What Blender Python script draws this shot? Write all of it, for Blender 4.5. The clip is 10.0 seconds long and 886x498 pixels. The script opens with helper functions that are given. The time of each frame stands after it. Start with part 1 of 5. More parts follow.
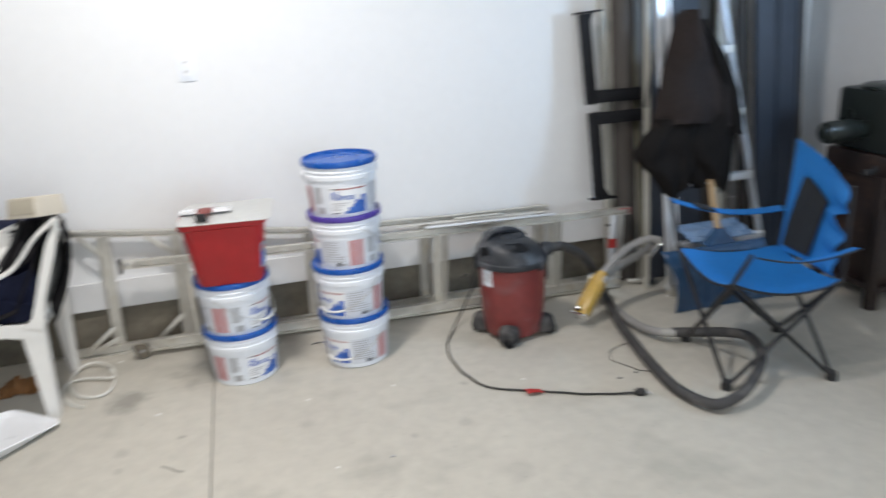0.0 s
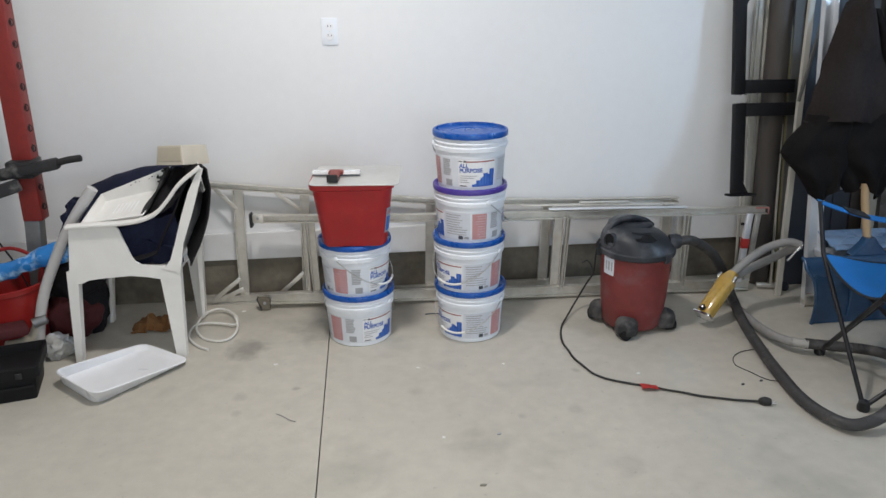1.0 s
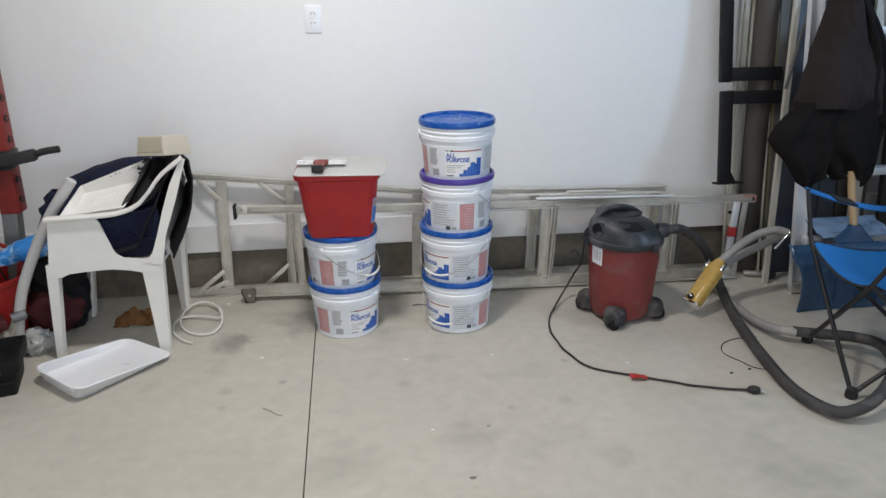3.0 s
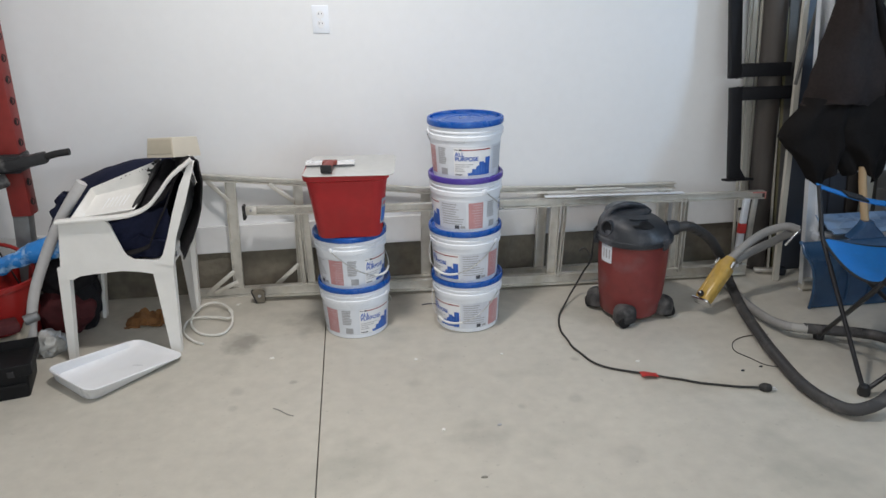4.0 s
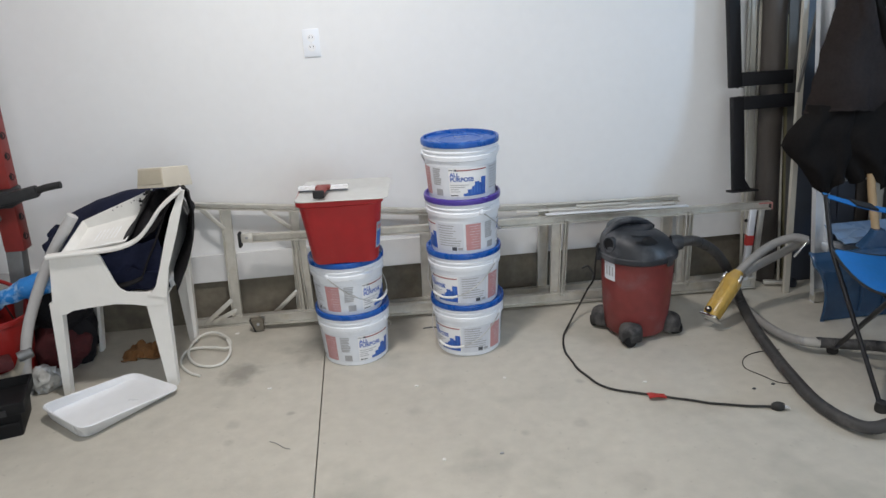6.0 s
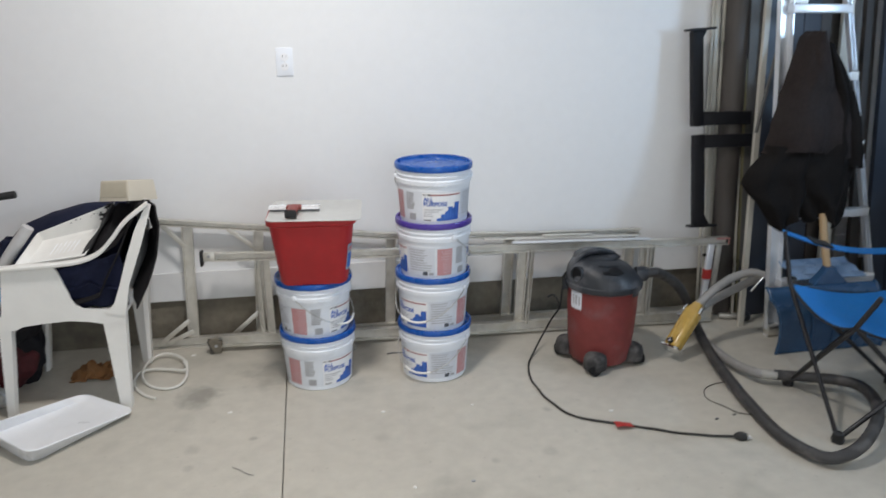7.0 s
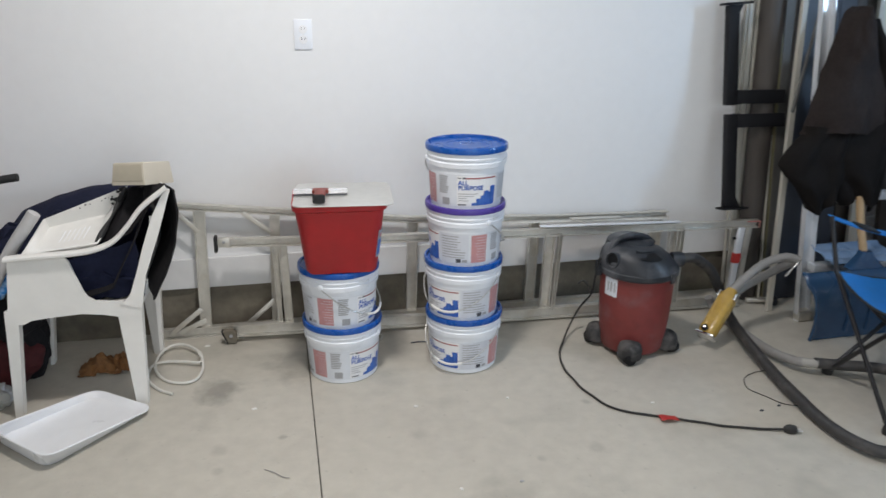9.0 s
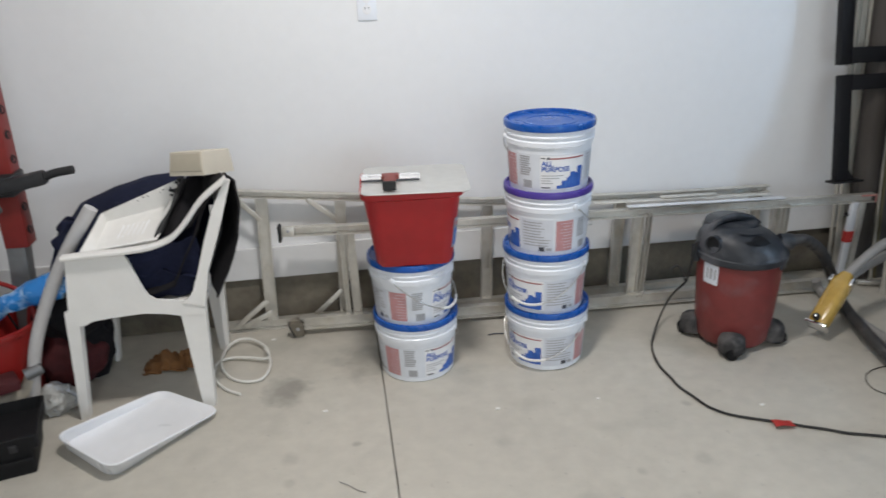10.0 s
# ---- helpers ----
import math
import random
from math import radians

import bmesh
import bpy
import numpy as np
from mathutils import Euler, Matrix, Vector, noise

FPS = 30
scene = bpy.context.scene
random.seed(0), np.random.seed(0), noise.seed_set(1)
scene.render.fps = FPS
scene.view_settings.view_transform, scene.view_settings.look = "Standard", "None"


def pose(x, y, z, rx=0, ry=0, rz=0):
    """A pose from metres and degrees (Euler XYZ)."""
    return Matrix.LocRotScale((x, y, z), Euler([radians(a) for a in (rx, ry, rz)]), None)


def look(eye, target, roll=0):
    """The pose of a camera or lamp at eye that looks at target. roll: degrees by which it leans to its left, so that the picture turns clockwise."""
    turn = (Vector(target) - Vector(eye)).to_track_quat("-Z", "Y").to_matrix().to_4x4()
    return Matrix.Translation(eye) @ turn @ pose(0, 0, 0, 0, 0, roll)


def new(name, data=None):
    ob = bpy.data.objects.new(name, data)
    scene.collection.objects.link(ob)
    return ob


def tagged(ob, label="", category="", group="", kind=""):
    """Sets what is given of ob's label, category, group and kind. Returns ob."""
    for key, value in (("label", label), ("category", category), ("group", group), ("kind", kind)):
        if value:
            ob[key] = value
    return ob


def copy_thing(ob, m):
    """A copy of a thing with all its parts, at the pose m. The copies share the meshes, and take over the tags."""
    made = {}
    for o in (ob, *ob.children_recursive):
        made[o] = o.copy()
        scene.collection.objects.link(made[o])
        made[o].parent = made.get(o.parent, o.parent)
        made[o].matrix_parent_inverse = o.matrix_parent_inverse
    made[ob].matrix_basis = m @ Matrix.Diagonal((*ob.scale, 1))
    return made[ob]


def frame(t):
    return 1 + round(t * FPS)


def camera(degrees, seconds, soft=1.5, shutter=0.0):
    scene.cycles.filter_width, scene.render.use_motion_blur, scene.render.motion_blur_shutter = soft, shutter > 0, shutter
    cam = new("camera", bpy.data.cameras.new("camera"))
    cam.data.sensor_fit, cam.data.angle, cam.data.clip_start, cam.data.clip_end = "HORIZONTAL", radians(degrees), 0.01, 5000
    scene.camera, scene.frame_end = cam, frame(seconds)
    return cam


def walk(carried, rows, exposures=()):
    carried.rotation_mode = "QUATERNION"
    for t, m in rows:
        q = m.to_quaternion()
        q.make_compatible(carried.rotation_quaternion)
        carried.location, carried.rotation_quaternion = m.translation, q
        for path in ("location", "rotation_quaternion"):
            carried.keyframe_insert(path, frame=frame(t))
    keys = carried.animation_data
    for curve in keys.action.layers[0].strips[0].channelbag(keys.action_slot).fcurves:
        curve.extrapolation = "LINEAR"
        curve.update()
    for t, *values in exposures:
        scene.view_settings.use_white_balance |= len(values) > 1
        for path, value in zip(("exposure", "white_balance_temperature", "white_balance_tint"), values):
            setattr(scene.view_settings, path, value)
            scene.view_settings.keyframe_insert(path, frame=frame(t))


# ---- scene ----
cam = camera(62.5, 10.0, shutter=0.5)
PATH = [
    (0, (-0.568, -0.302, 1.451), (-0.083, 1.531, 0.813), -3.15),
    (0.1, (-0.578, -0.296, 1.446), (-0.177, 1.556, 0.806), -2.94),
    (0.2, (-0.588, -0.290, 1.441), (-0.258, 1.575, 0.798), -2.93),
    (0.3, (-0.598, -0.284, 1.437), (-0.325, 1.589, 0.791), -2.28),
    (0.4, (-0.608, -0.278, 1.432), (-0.379, 1.600, 0.783), -2.20),
    (0.5, (-0.618, -0.272, 1.427), (-0.398, 1.604, 0.769), -1.35),
    (1, (-0.627, -0.267, 1.414), (-0.430, 1.607, 0.744), -0.59),
    (1.5, (-0.623, -0.256, 1.419), (-0.408, 1.616, 0.751), -0.67),
    (2, (-0.617, -0.256, 1.401), (-0.389, 1.615, 0.733), -0.56),
    (2.5, (-0.623, -0.242, 1.402), (-0.384, 1.622, 0.717), -0.48),
    (4, (-0.638, -0.233, 1.412), (-0.423, 1.627, 0.710), -1.23),
    (4.5, (-0.620, -0.239, 1.410), (-0.408, 1.629, 0.725), -1.77),
    (5, (-0.606, -0.234, 1.396), (-0.400, 1.635, 0.714), -2.04),
    (5.5, (-0.584, -0.214, 1.403), (-0.394, 1.656, 0.720), -2.54),
    (5.7, (-0.559, -0.196, 1.417), (-0.386, 1.680, 0.746), -3.25),
    (6.8, (-0.665, -0.146, 1.375), (-0.369, 1.730, 0.748), -1.16),
    (7, (-0.687, -0.149, 1.392), (-0.337, 1.731, 0.806), -0.05),
    (7.5, (-0.772, -0.145, 1.396), (-0.320, 1.723, 0.843), 1.63),
    (8, (-0.831, -0.119, 1.406), (-0.390, 1.750, 0.848), 1.43),
    (8.5, (-0.860, -0.098, 1.390), (-0.387, 1.755, 0.806), 1.48),
    (9, (-0.872, 0.043, 1.392), (-0.459, 1.887, 0.738), 0.49),
    (9.5, (-0.857, 0.201, 1.348), (-0.507, 2.044, 0.652), 0.71),
    (10, (-0.899, 0.294, 1.384), (-0.647, 2.136, 0.648), -2.14),
]
walk(cam, [(t, look(eye, target, roll)) for t, eye, target, roll in PATH],
     exposures=[(0.0, 0.36), (0.2, 0.10), (0.4, 0.01), (0.6, 0.0), (10.0, 0.0)])

# ---- light ----
world = bpy.data.worlds.new("world")
scene.world = world
world.use_nodes = True
wn = world.node_tree
sky = wn.nodes.new("ShaderNodeTexSky")
sky.sky_type, sky.sun_disc = "NISHITA", False
sky.sun_elevation, sky.sun_rotation = radians(35), radians(200)
wn.links.new(sky.outputs[0], wn.nodes["Background"].inputs[0])
wn.nodes["Background"].inputs[1].default_value = 0.1
scene.view_settings.exposure = 0.0


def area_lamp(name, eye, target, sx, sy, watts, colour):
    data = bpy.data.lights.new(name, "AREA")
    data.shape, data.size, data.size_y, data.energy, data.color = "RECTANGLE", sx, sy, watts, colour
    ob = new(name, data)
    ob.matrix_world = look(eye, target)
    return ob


area_lamp("garage_door_daylight", (0.4, -3.3, 1.20), (0.1, 3.0, 1.0), 2.9, 2.0, 42, (0.74, 0.87, 1.0))
# Bluish side lamp fitted to the leg shadow; its opening is assumed and unseen.
area_lamp("assumed_side_daylight", (2.400, 1.34, 1.56), (0.6, 2.60, 1.40), 0.26, 0.46, 24, (0.46, 0.70, 1.0))
area_lamp("ceiling_light", (-0.72, 1.75, 2.66), (-0.72, 1.75, 0.0), 0.24, 0.24, 36, (1.0, 0.955, 0.925))
# This rear ceiling lamp is an assumed, unseen fill for surfaces facing the camera.
area_lamp("ceiling_light", (-0.9, -1.6, 2.66), (-0.9, -1.6, 0.0), 1.3, 0.5, 30, (1.0, 0.955, 0.925))


# ---- materials ----
def material(name, colour, rough=0.6, metal=0.0, vary=0.12, grain=40.0, stain=3.0, bump=0.1, bump_scale=None, second=None,
             second_at=0.62, second_scale=6.0, spec=0.5, coat=0.0, stretch=(1, 1, 1), random=0.0, rough_vary=0.12):
    """A surface with colour variation at two scales, a second tone in blotches, uneven gloss and fine relief."""
    mat = bpy.data.materials.new(name)
    mat.use_nodes = True
    nt = mat.node_tree
    n, l = nt.nodes, nt.links
    bsdf = n["Principled BSDF"]
    co = n.new("ShaderNodeTexCoord")
    mp = n.new("ShaderNodeMapping")
    mp.inputs["Scale"].default_value = stretch
    l.new(co.outputs["Object"], mp.inputs[0])
    fine = n.new("ShaderNodeTexNoise")
    fine.inputs["Scale"].default_value, fine.inputs["Detail"].default_value = grain, 6
    big = n.new("ShaderNodeTexNoise")
    big.inputs["Scale"].default_value, big.inputs["Detail"].default_value = stain, 5
    for t in (fine, big):
        l.new(mp.outputs[0], t.inputs[0])
    mix = n.new("ShaderNodeMath")
    mix.operation = "ADD"
    l.new(fine.outputs[0], mix.inputs[0])
    l.new(big.outputs[0], mix.inputs[1])
    ramp = n.new("ShaderNodeMapRange")
    ramp.inputs[1].default_value, ramp.inputs[2].default_value = 0.6, 1.4
    ramp.inputs[3].default_value, ramp.inputs[4].default_value = 1 - vary, 1 + vary
    l.new(mix.outputs[0], ramp.inputs[0])
    value = ramp.outputs[0]
    if random:
        info = n.new("ShaderNodeObjectInfo")
        rr = n.new("ShaderNodeMapRange")
        rr.inputs[3].default_value, rr.inputs[4].default_value = 1 - random, 1 + random
        l.new(info.outputs["Random"], rr.inputs[0])
        mul = n.new("ShaderNodeMath")
        mul.operation = "MULTIPLY"
        l.new(value, mul.inputs[0])
        l.new(rr.outputs[0], mul.inputs[1])
        value = mul.outputs[0]
    base = n.new("ShaderNodeRGB")
    base.outputs[0].default_value = (*colour, 1)
    tone = base.outputs[0]
    if second:
        spots = n.new("ShaderNodeTexNoise")
        spots.inputs["Scale"].default_value, spots.inputs["Detail"].default_value = second_scale, 7
        l.new(mp.outputs[0], spots.inputs[0])
        edge = n.new("ShaderNodeMapRange")
        edge.inputs[1].default_value, edge.inputs[2].default_value = second_at - 0.04, second_at + 0.08
        l.new(spots.outputs[0], edge.inputs[0])
        two = n.new("ShaderNodeMix")
        two.data_type = "RGBA"
        l.new(edge.outputs[0], two.inputs["Factor"])
        l.new(tone, two.inputs[6])
        two.inputs[7].default_value = (*second, 1)
        tone = two.outputs[2]
    vm = n.new("ShaderNodeVectorMath")
    vm.operation = "SCALE"
    l.new(tone, vm.inputs[0])
    l.new(value, vm.inputs["Scale"])
    l.new(vm.outputs[0], bsdf.inputs["Base Color"])
    rv = n.new("ShaderNodeMapRange")
    rv.inputs[1].default_value, rv.inputs[2].default_value = 0.3, 0.7
    rv.inputs[3].default_value, rv.inputs[4].default_value = max(0.03, rough - rough_vary), min(1, rough + rough_vary)
    l.new(big.outputs[0], rv.inputs[0])
    l.new(rv.outputs[0], bsdf.inputs["Roughness"])
    bsdf.inputs["Metallic"].default_value = metal
    bsdf.inputs["Specular IOR Level"].default_value = spec
    bsdf.inputs["Coat Weight"].default_value = coat
    if bump:
        bp = n.new("ShaderNodeBump")
        bp.inputs["Strength"].default_value, bp.inputs["Distance"].default_value = bump, 0.004
        rel = n.new("ShaderNodeTexNoise")
        rel.inputs["Scale"].default_value, rel.inputs["Detail"].default_value = bump_scale or grain * 2, 5
        l.new(mp.outputs[0], rel.inputs[0])
        l.new(rel.outputs[0], bp.inputs["Height"])
        l.new(bp.outputs[0], bsdf.inputs["Normal"])
    return mat


M_WALL = material("white_wall_paint", (0.81, 0.815, 0.82), 0.6, vary=0.02, grain=25, stain=1.2, bump=0.06, bump_scale=120)
# Side and rear walls take a darker base colour than the back wall.
M_SIDE = material("side_wall_paint", (0.68, 0.68, 0.68), 0.7, vary=0.03, grain=25, stain=1.2, bump=0.06, bump_scale=120)
M_BASEBOARD = material("white_baseboard_paint", (0.72, 0.72, 0.72), 0.45, vary=0.05, grain=20, stain=2)
M_FLOOR = material("concrete_floor", (0.503, 0.473, 0.410), 0.62, vary=0.11, grain=18, stain=1.6, bump=0.12, bump_scale=90,
                   second=(0.42, 0.40, 0.345), second_at=0.58, second_scale=2.2)
M_CURB = material("rough_concrete", (0.165, 0.146, 0.112), 0.9, vary=0.25, grain=30, stain=4, bump=0.5, bump_scale=60,
                  second=(0.12, 0.105, 0.082), second_at=0.56, second_scale=5)
M_CEILING = material("ceiling_paint", (0.75, 0.75, 0.74), 0.8, vary=0.03)
M_JOINT = material("joint_dirt", (0.075, 0.070, 0.060), 0.95, vary=0.3, grain=60)
M_STAIN = material("old_floor_stain", (0.25, 0.235, 0.20), 0.8, vary=0.25, grain=50, stain=9)
M_FLECK = material("dried_compound", (0.75, 0.74, 0.70), 0.8, vary=0.1)
M_PAIL = material("white_pail_plastic", (0.84, 0.87, 0.92), 0.33, vary=0.04, grain=20, stain=6, bump=0.03, spec=0.5)
M_LID_BLUE = material("blue_lid_plastic", (0.004, 0.080, 0.37), 0.30, vary=0.12, grain=60, stain=10, bump=0.05,
                      second=(0.03, 0.15, 0.46), second_at=0.70, second_scale=18)
M_LID_PURPLE = material("purple_lid_plastic", (0.075, 0.045, 0.30), 0.35, vary=0.10, grain=60, stain=10, bump=0.05)
M_LABEL = material("label_paper", (0.72, 0.75, 0.80), 0.4, vary=0.05, grain=30, stain=8, bump=0.02)
M_INK_BLUE = material("blue_ink", (0.03, 0.11, 0.46), 0.4, vary=0.15, grain=40, stain=20, bump=0.0)
M_INK_LIGHT = material("light_blue_ink", (0.06, 0.17, 0.52), 0.4, vary=0.15, grain=40, stain=20, bump=0.0)
M_INK_RED = material("dark_red_ink", (0.33, 0.06, 0.06), 0.4, vary=0.1, bump=0.0)
M_INK_PINK = material("faded_red_ink", (0.52, 0.26, 0.265), 0.45, vary=0.12, grain=60, stain=25, bump=0.0)
M_INK_GREY = material("grey_ink", (0.38, 0.385, 0.40), 0.45, vary=0.15, bump=0.0)
M_INK_DARK = material("dark_ink", (0.06, 0.065, 0.08), 0.45, vary=0.2, bump=0.0)
M_WIRE = material("steel_wire", (0.55, 0.55, 0.54), 0.35, metal=1.0, vary=0.1)
M_GRIP = material("white_grip_plastic", (0.76, 0.76, 0.74), 0.4, vary=0.04)
M_RED_BIN = material("red_bin_plastic", (0.41, 0.014, 0.018), 0.42, vary=0.12, grain=25, stain=5, bump=0.04)
M_HAWK = material("brushed_aluminium_plate", (0.62, 0.62, 0.60), 0.5, metal=0.6, vary=0.07, grain=30, stain=6)
M_STEEL = material("bright_steel", (0.80, 0.80, 0.81), 0.30, metal=0.55, vary=0.05)
M_HANDLE_RED = material("red_brown_handle", (0.20, 0.035, 0.025), 0.45, vary=0.2, grain=40)
M_RUBBER = material("black_rubber", (0.018, 0.018, 0.019), 0.7, vary=0.2)
M_ALU = material("dull_aluminium", (0.67, 0.65, 0.60), 0.44, metal=0.72, vary=0.14, grain=35, stain=5, bump=0.08,
                 second=(0.60, 0.57, 0.50), second_at=0.62, second_scale=9)
# Raised, bluish base colour paints daylight reflected by the metal.
M_ALU_DAYLIT = material("daylit_aluminium", (0.82, 0.84, 0.87), 0.36, metal=0.55, vary=0.04, grain=30, stain=5, bump=0.0, rough_vary=0.04)
M_PINK_PAINT = material("worn_red_paint", (0.50, 0.22, 0.20), 0.5, vary=0.25, grain=60, stain=20)
M_RED_TAPE = material("red_tape", (0.40, 0.03, 0.025), 0.5, vary=0.1)
M_VAC_RED = material("dusty_red_vacuum_plastic", (0.190, 0.032, 0.030), 0.5, vary=0.18, grain=25, stain=4, bump=0.05,
                     second=(0.20, 0.07, 0.07), second_at=0.60, second_scale=7)
M_VAC_DARK = material("dusty_charcoal_plastic", (0.020, 0.023, 0.029), 0.45, vary=0.25, grain=30, stain=5, bump=0.08,
                      second=(0.075, 0.077, 0.085), second_at=0.56, second_scale=9)
M_CASTER = material("dusty_caster_plastic", (0.026, 0.025, 0.026), 0.75, vary=0.3, grain=40, stain=9, bump=0.15, second=(0.085, 0.080, 0.078), second_at=0.52, second_scale=14)
M_BLACK = material("black_plastic", (0.006, 0.006, 0.007), 0.65, vary=0.2, spec=0.3)
M_HOSE = material("black_ribbed_hose", (0.044, 0.042, 0.042), 0.55, vary=0.25, second=(0.085, 0.08, 0.077), second_at=0.6, second_scale=12)
M_HOSE_GREY = material("grey_hose", (0.27, 0.26, 0.25), 0.55, vary=0.15, second=(0.36, 0.35, 0.33), second_at=0.6)
M_CORD = material("black_cord", (0.02, 0.019, 0.018), 0.6, vary=0.2)
M_YELLOW = material("amber_tool_plastic", (0.50, 0.32, 0.075), 0.25, vary=0.2, grain=30, stain=12, coat=0.3)
M_CHROME = material("chrome", (0.8, 0.8, 0.8), 0.15, metal=1.0, vary=0.05)
M_CHAIR = material("white_chair_plastic", (0.81, 0.795, 0.76), 0.42, vary=0.05, grain=20, stain=4, bump=0.03)
M_NAVY = material("navy_cloth", (0.013, 0.016, 0.038), 0.85, vary=0.3, grain=70, stain=6, bump=0.3, bump_scale=300, spec=0.2)
M_BLACK_CLOTH = material("black_cloth", (0.015, 0.014, 0.016), 0.9, vary=0.3, grain=70, stain=6, bump=0.3, bump_scale=300, spec=0.2)
M_TRAY = material("white_tray_plastic", (0.84, 0.85, 0.87), 0.35, vary=0.03, grain=20, stain=6)
M_TRAY_USED = material("splashed_tray_plastic", (0.78, 0.77, 0.74), 0.5, vary=0.04, bump=0.0)
M_BEIGE = material("beige_plastic", (0.55, 0.50, 0.41), 0.5, vary=0.05, grain=20)
M_BEIGE_DARK = material("darker_beige_plastic", (0.42, 0.38, 0.30), 0.6, vary=0.08, grain=30)
M_ORANGE = material("tan_work_cloth", (0.21, 0.095, 0.032), 0.85, vary=0.3, grain=50, stain=8, bump=0.3)
M_WHITE_CORD = material("white_cord", (0.70, 0.69, 0.64), 0.5, vary=0.05)
M_PANEL = material("white_label_panel", (0.84, 0.845, 0.86), 0.4, vary=0.03, grain=30, stain=8, bump=0.0)
M_LABEL_GREY = material("grey_label_panel", (0.66, 0.685, 0.745), 0.4, vary=0.05, grain=40, stain=12, bump=0.0)


def stained_and_shaded(mat, spots):
    """Soft-edged old stains and painted shade at places on the floor: x, y, radius, strength."""
    nt = mat.node_tree
    n, l = nt.nodes, nt.links
    bsdf = n["Principled BSDF"]
    tone = bsdf.inputs["Base Color"].links[0].from_socket
    geo = n.new("ShaderNodeNewGeometry")
    wave = n.new("ShaderNodeTexNoise")
    wave.inputs["Scale"].default_value, wave.inputs["Detail"].default_value = 16, 6
    l.new(geo.outputs["Position"], wave.inputs[0])
    for x, y, r, strength in spots:
        d = n.new("ShaderNodeVectorMath")
        d.operation = "DISTANCE"
        l.new(geo.outputs["Position"], d.inputs[0])
        d.inputs[1].default_value = (x, y, 0)
        add = n.new("ShaderNodeMath")
        add.operation, add.inputs[1].default_value = "MULTIPLY_ADD", r * 1.6
        l.new(wave.outputs[0], add.inputs[0])
        l.new(d.outputs["Value"], add.inputs[2])
        fade = n.new("ShaderNodeMapRange")
        fade.inputs[1].default_value, fade.inputs[2].default_value = r * 1.25, r * 2.0
        fade.inputs[3].default_value, fade.inputs[4].default_value = 1 - strength, 1.0
        l.new(add.outputs[0], fade.inputs[0])
        mul = n.new("ShaderNodeVectorMath")
        mul.operation = "SCALE"
        l.new(tone, mul.inputs[0])
        l.new(fade.outputs[0], mul.inputs["Scale"])
        tone = mul.outputs[0]
    speck = n.new("ShaderNodeTexNoise")
    speck.inputs["Scale"].default_value, speck.inputs["Detail"].default_value = 42, 3
    l.new(geo.outputs["Position"], speck.inputs[0])
    edge = n.new("ShaderNodeMapRange")
    edge.inputs[1].default_value, edge.inputs[2].default_value, edge.inputs[3].default_value, edge.inputs[4].default_value = 0.66, 0.74, 1.0, 0.86
    l.new(speck.outputs[0], edge.inputs[0])
    mul = n.new("ShaderNodeVectorMath")
    mul.operation = "SCALE"
    l.new(tone, mul.inputs[0])
    l.new(edge.outputs[0], mul.inputs["Scale"])
    l.new(mul.outputs[0], bsdf.inputs["Base Color"])


# The spot at (-0.86, 2.70) paints the shade left of the pail stack.
stained_and_shaded(M_FLOOR, [(-1.16, 2.55, 0.085, 0.38), (-0.86, 2.70, 0.13, 0.28), (-0.30, 1.75, 0.10, 0.10), (0.15, 1.60, 0.06, 0.12), (-1.0, 1.7, 0.16, 0.07), (0.62, 2.75, 0.14, 0.10), (-0.45, 2.86, 0.12, 0.14),
                  (-1.13, 2.165, 0.030, 0.16), (-0.93, 2.20, 0.016, 0.26), (-0.481, 2.125, 0.034, 0.14), (-1.127, 2.051, 0.022, 0.16), (0.153, 2.206, 0.018, 0.20), (0.069, 1.934, 0.028, 0.15), (-0.128, 1.909, 0.020, 0.18)])



# ---- building helpers ----
def part(name, bm, mat, parent=None, label="", smooth=True):
    """Links a bmesh as one mesh object, under a thing or a part."""
    bmesh.ops.recalc_face_normals(bm, faces=bm.faces)
    me = bpy.data.meshes.new(name)
    bm.to_mesh(me)
    bm.free()
    me.materials.append(mat)
    if smooth:
        for p in me.polygons:
            p.use_smooth = True
        me.set_sharp_from_angle(angle=radians(38))
    ob = new(name, me)
    if parent:
        ob.parent = parent
    if label:
        ob["label"] = label
    return ob


def thing(name, m, label, category, group="", kind=""):
    ob = new(name)
    ob.empty_display_size = 0.1
    ob.matrix_world = m
    return tagged(ob, label, category, group, kind)


def box(bm, centre, size, turn=(0, 0, 0), bevel=0.0, taper=None):
    m = pose(*centre, *turn) @ Matrix.Diagonal((*size, 1))
    made = bmesh.ops.create_cube(bm, size=1, matrix=Matrix.Identity(4))["verts"]
    if taper:
        for v in made:
            if v.co.z < 0:
                v.co.x *= taper[0]
                v.co.y *= taper[1]
    for v in made:
        v.co = m @ v.co
    if bevel:
        edges = list({e for v in made for e in v.link_edges})
        bmesh.ops.bevel(bm, geom=edges, offset=bevel, segments=2, profile=0.5, affect="EDGES", clamp_overlap=True)
    return bm


def beam(bm, a, b, wide, deep, face=(0, -1, 0), bevel=0.0):
    """A bar of box section from a to b; wide lies across, deep along face."""
    a, b, f = Vector(a), Vector(b), Vector(face)
    z = (b - a).normalized()
    x = f.cross(z).normalized()
    y = z.cross(x)
    m = Matrix((x, y, z)).transposed().to_4x4()
    m.translation = (a + b) / 2
    made = bmesh.ops.create_cube(bm, size=1, matrix=m @ Matrix.Diagonal((wide, deep, (b - a).length, 1)))["verts"]
    if bevel:
        edges = list({e for v in made for e in v.link_edges})
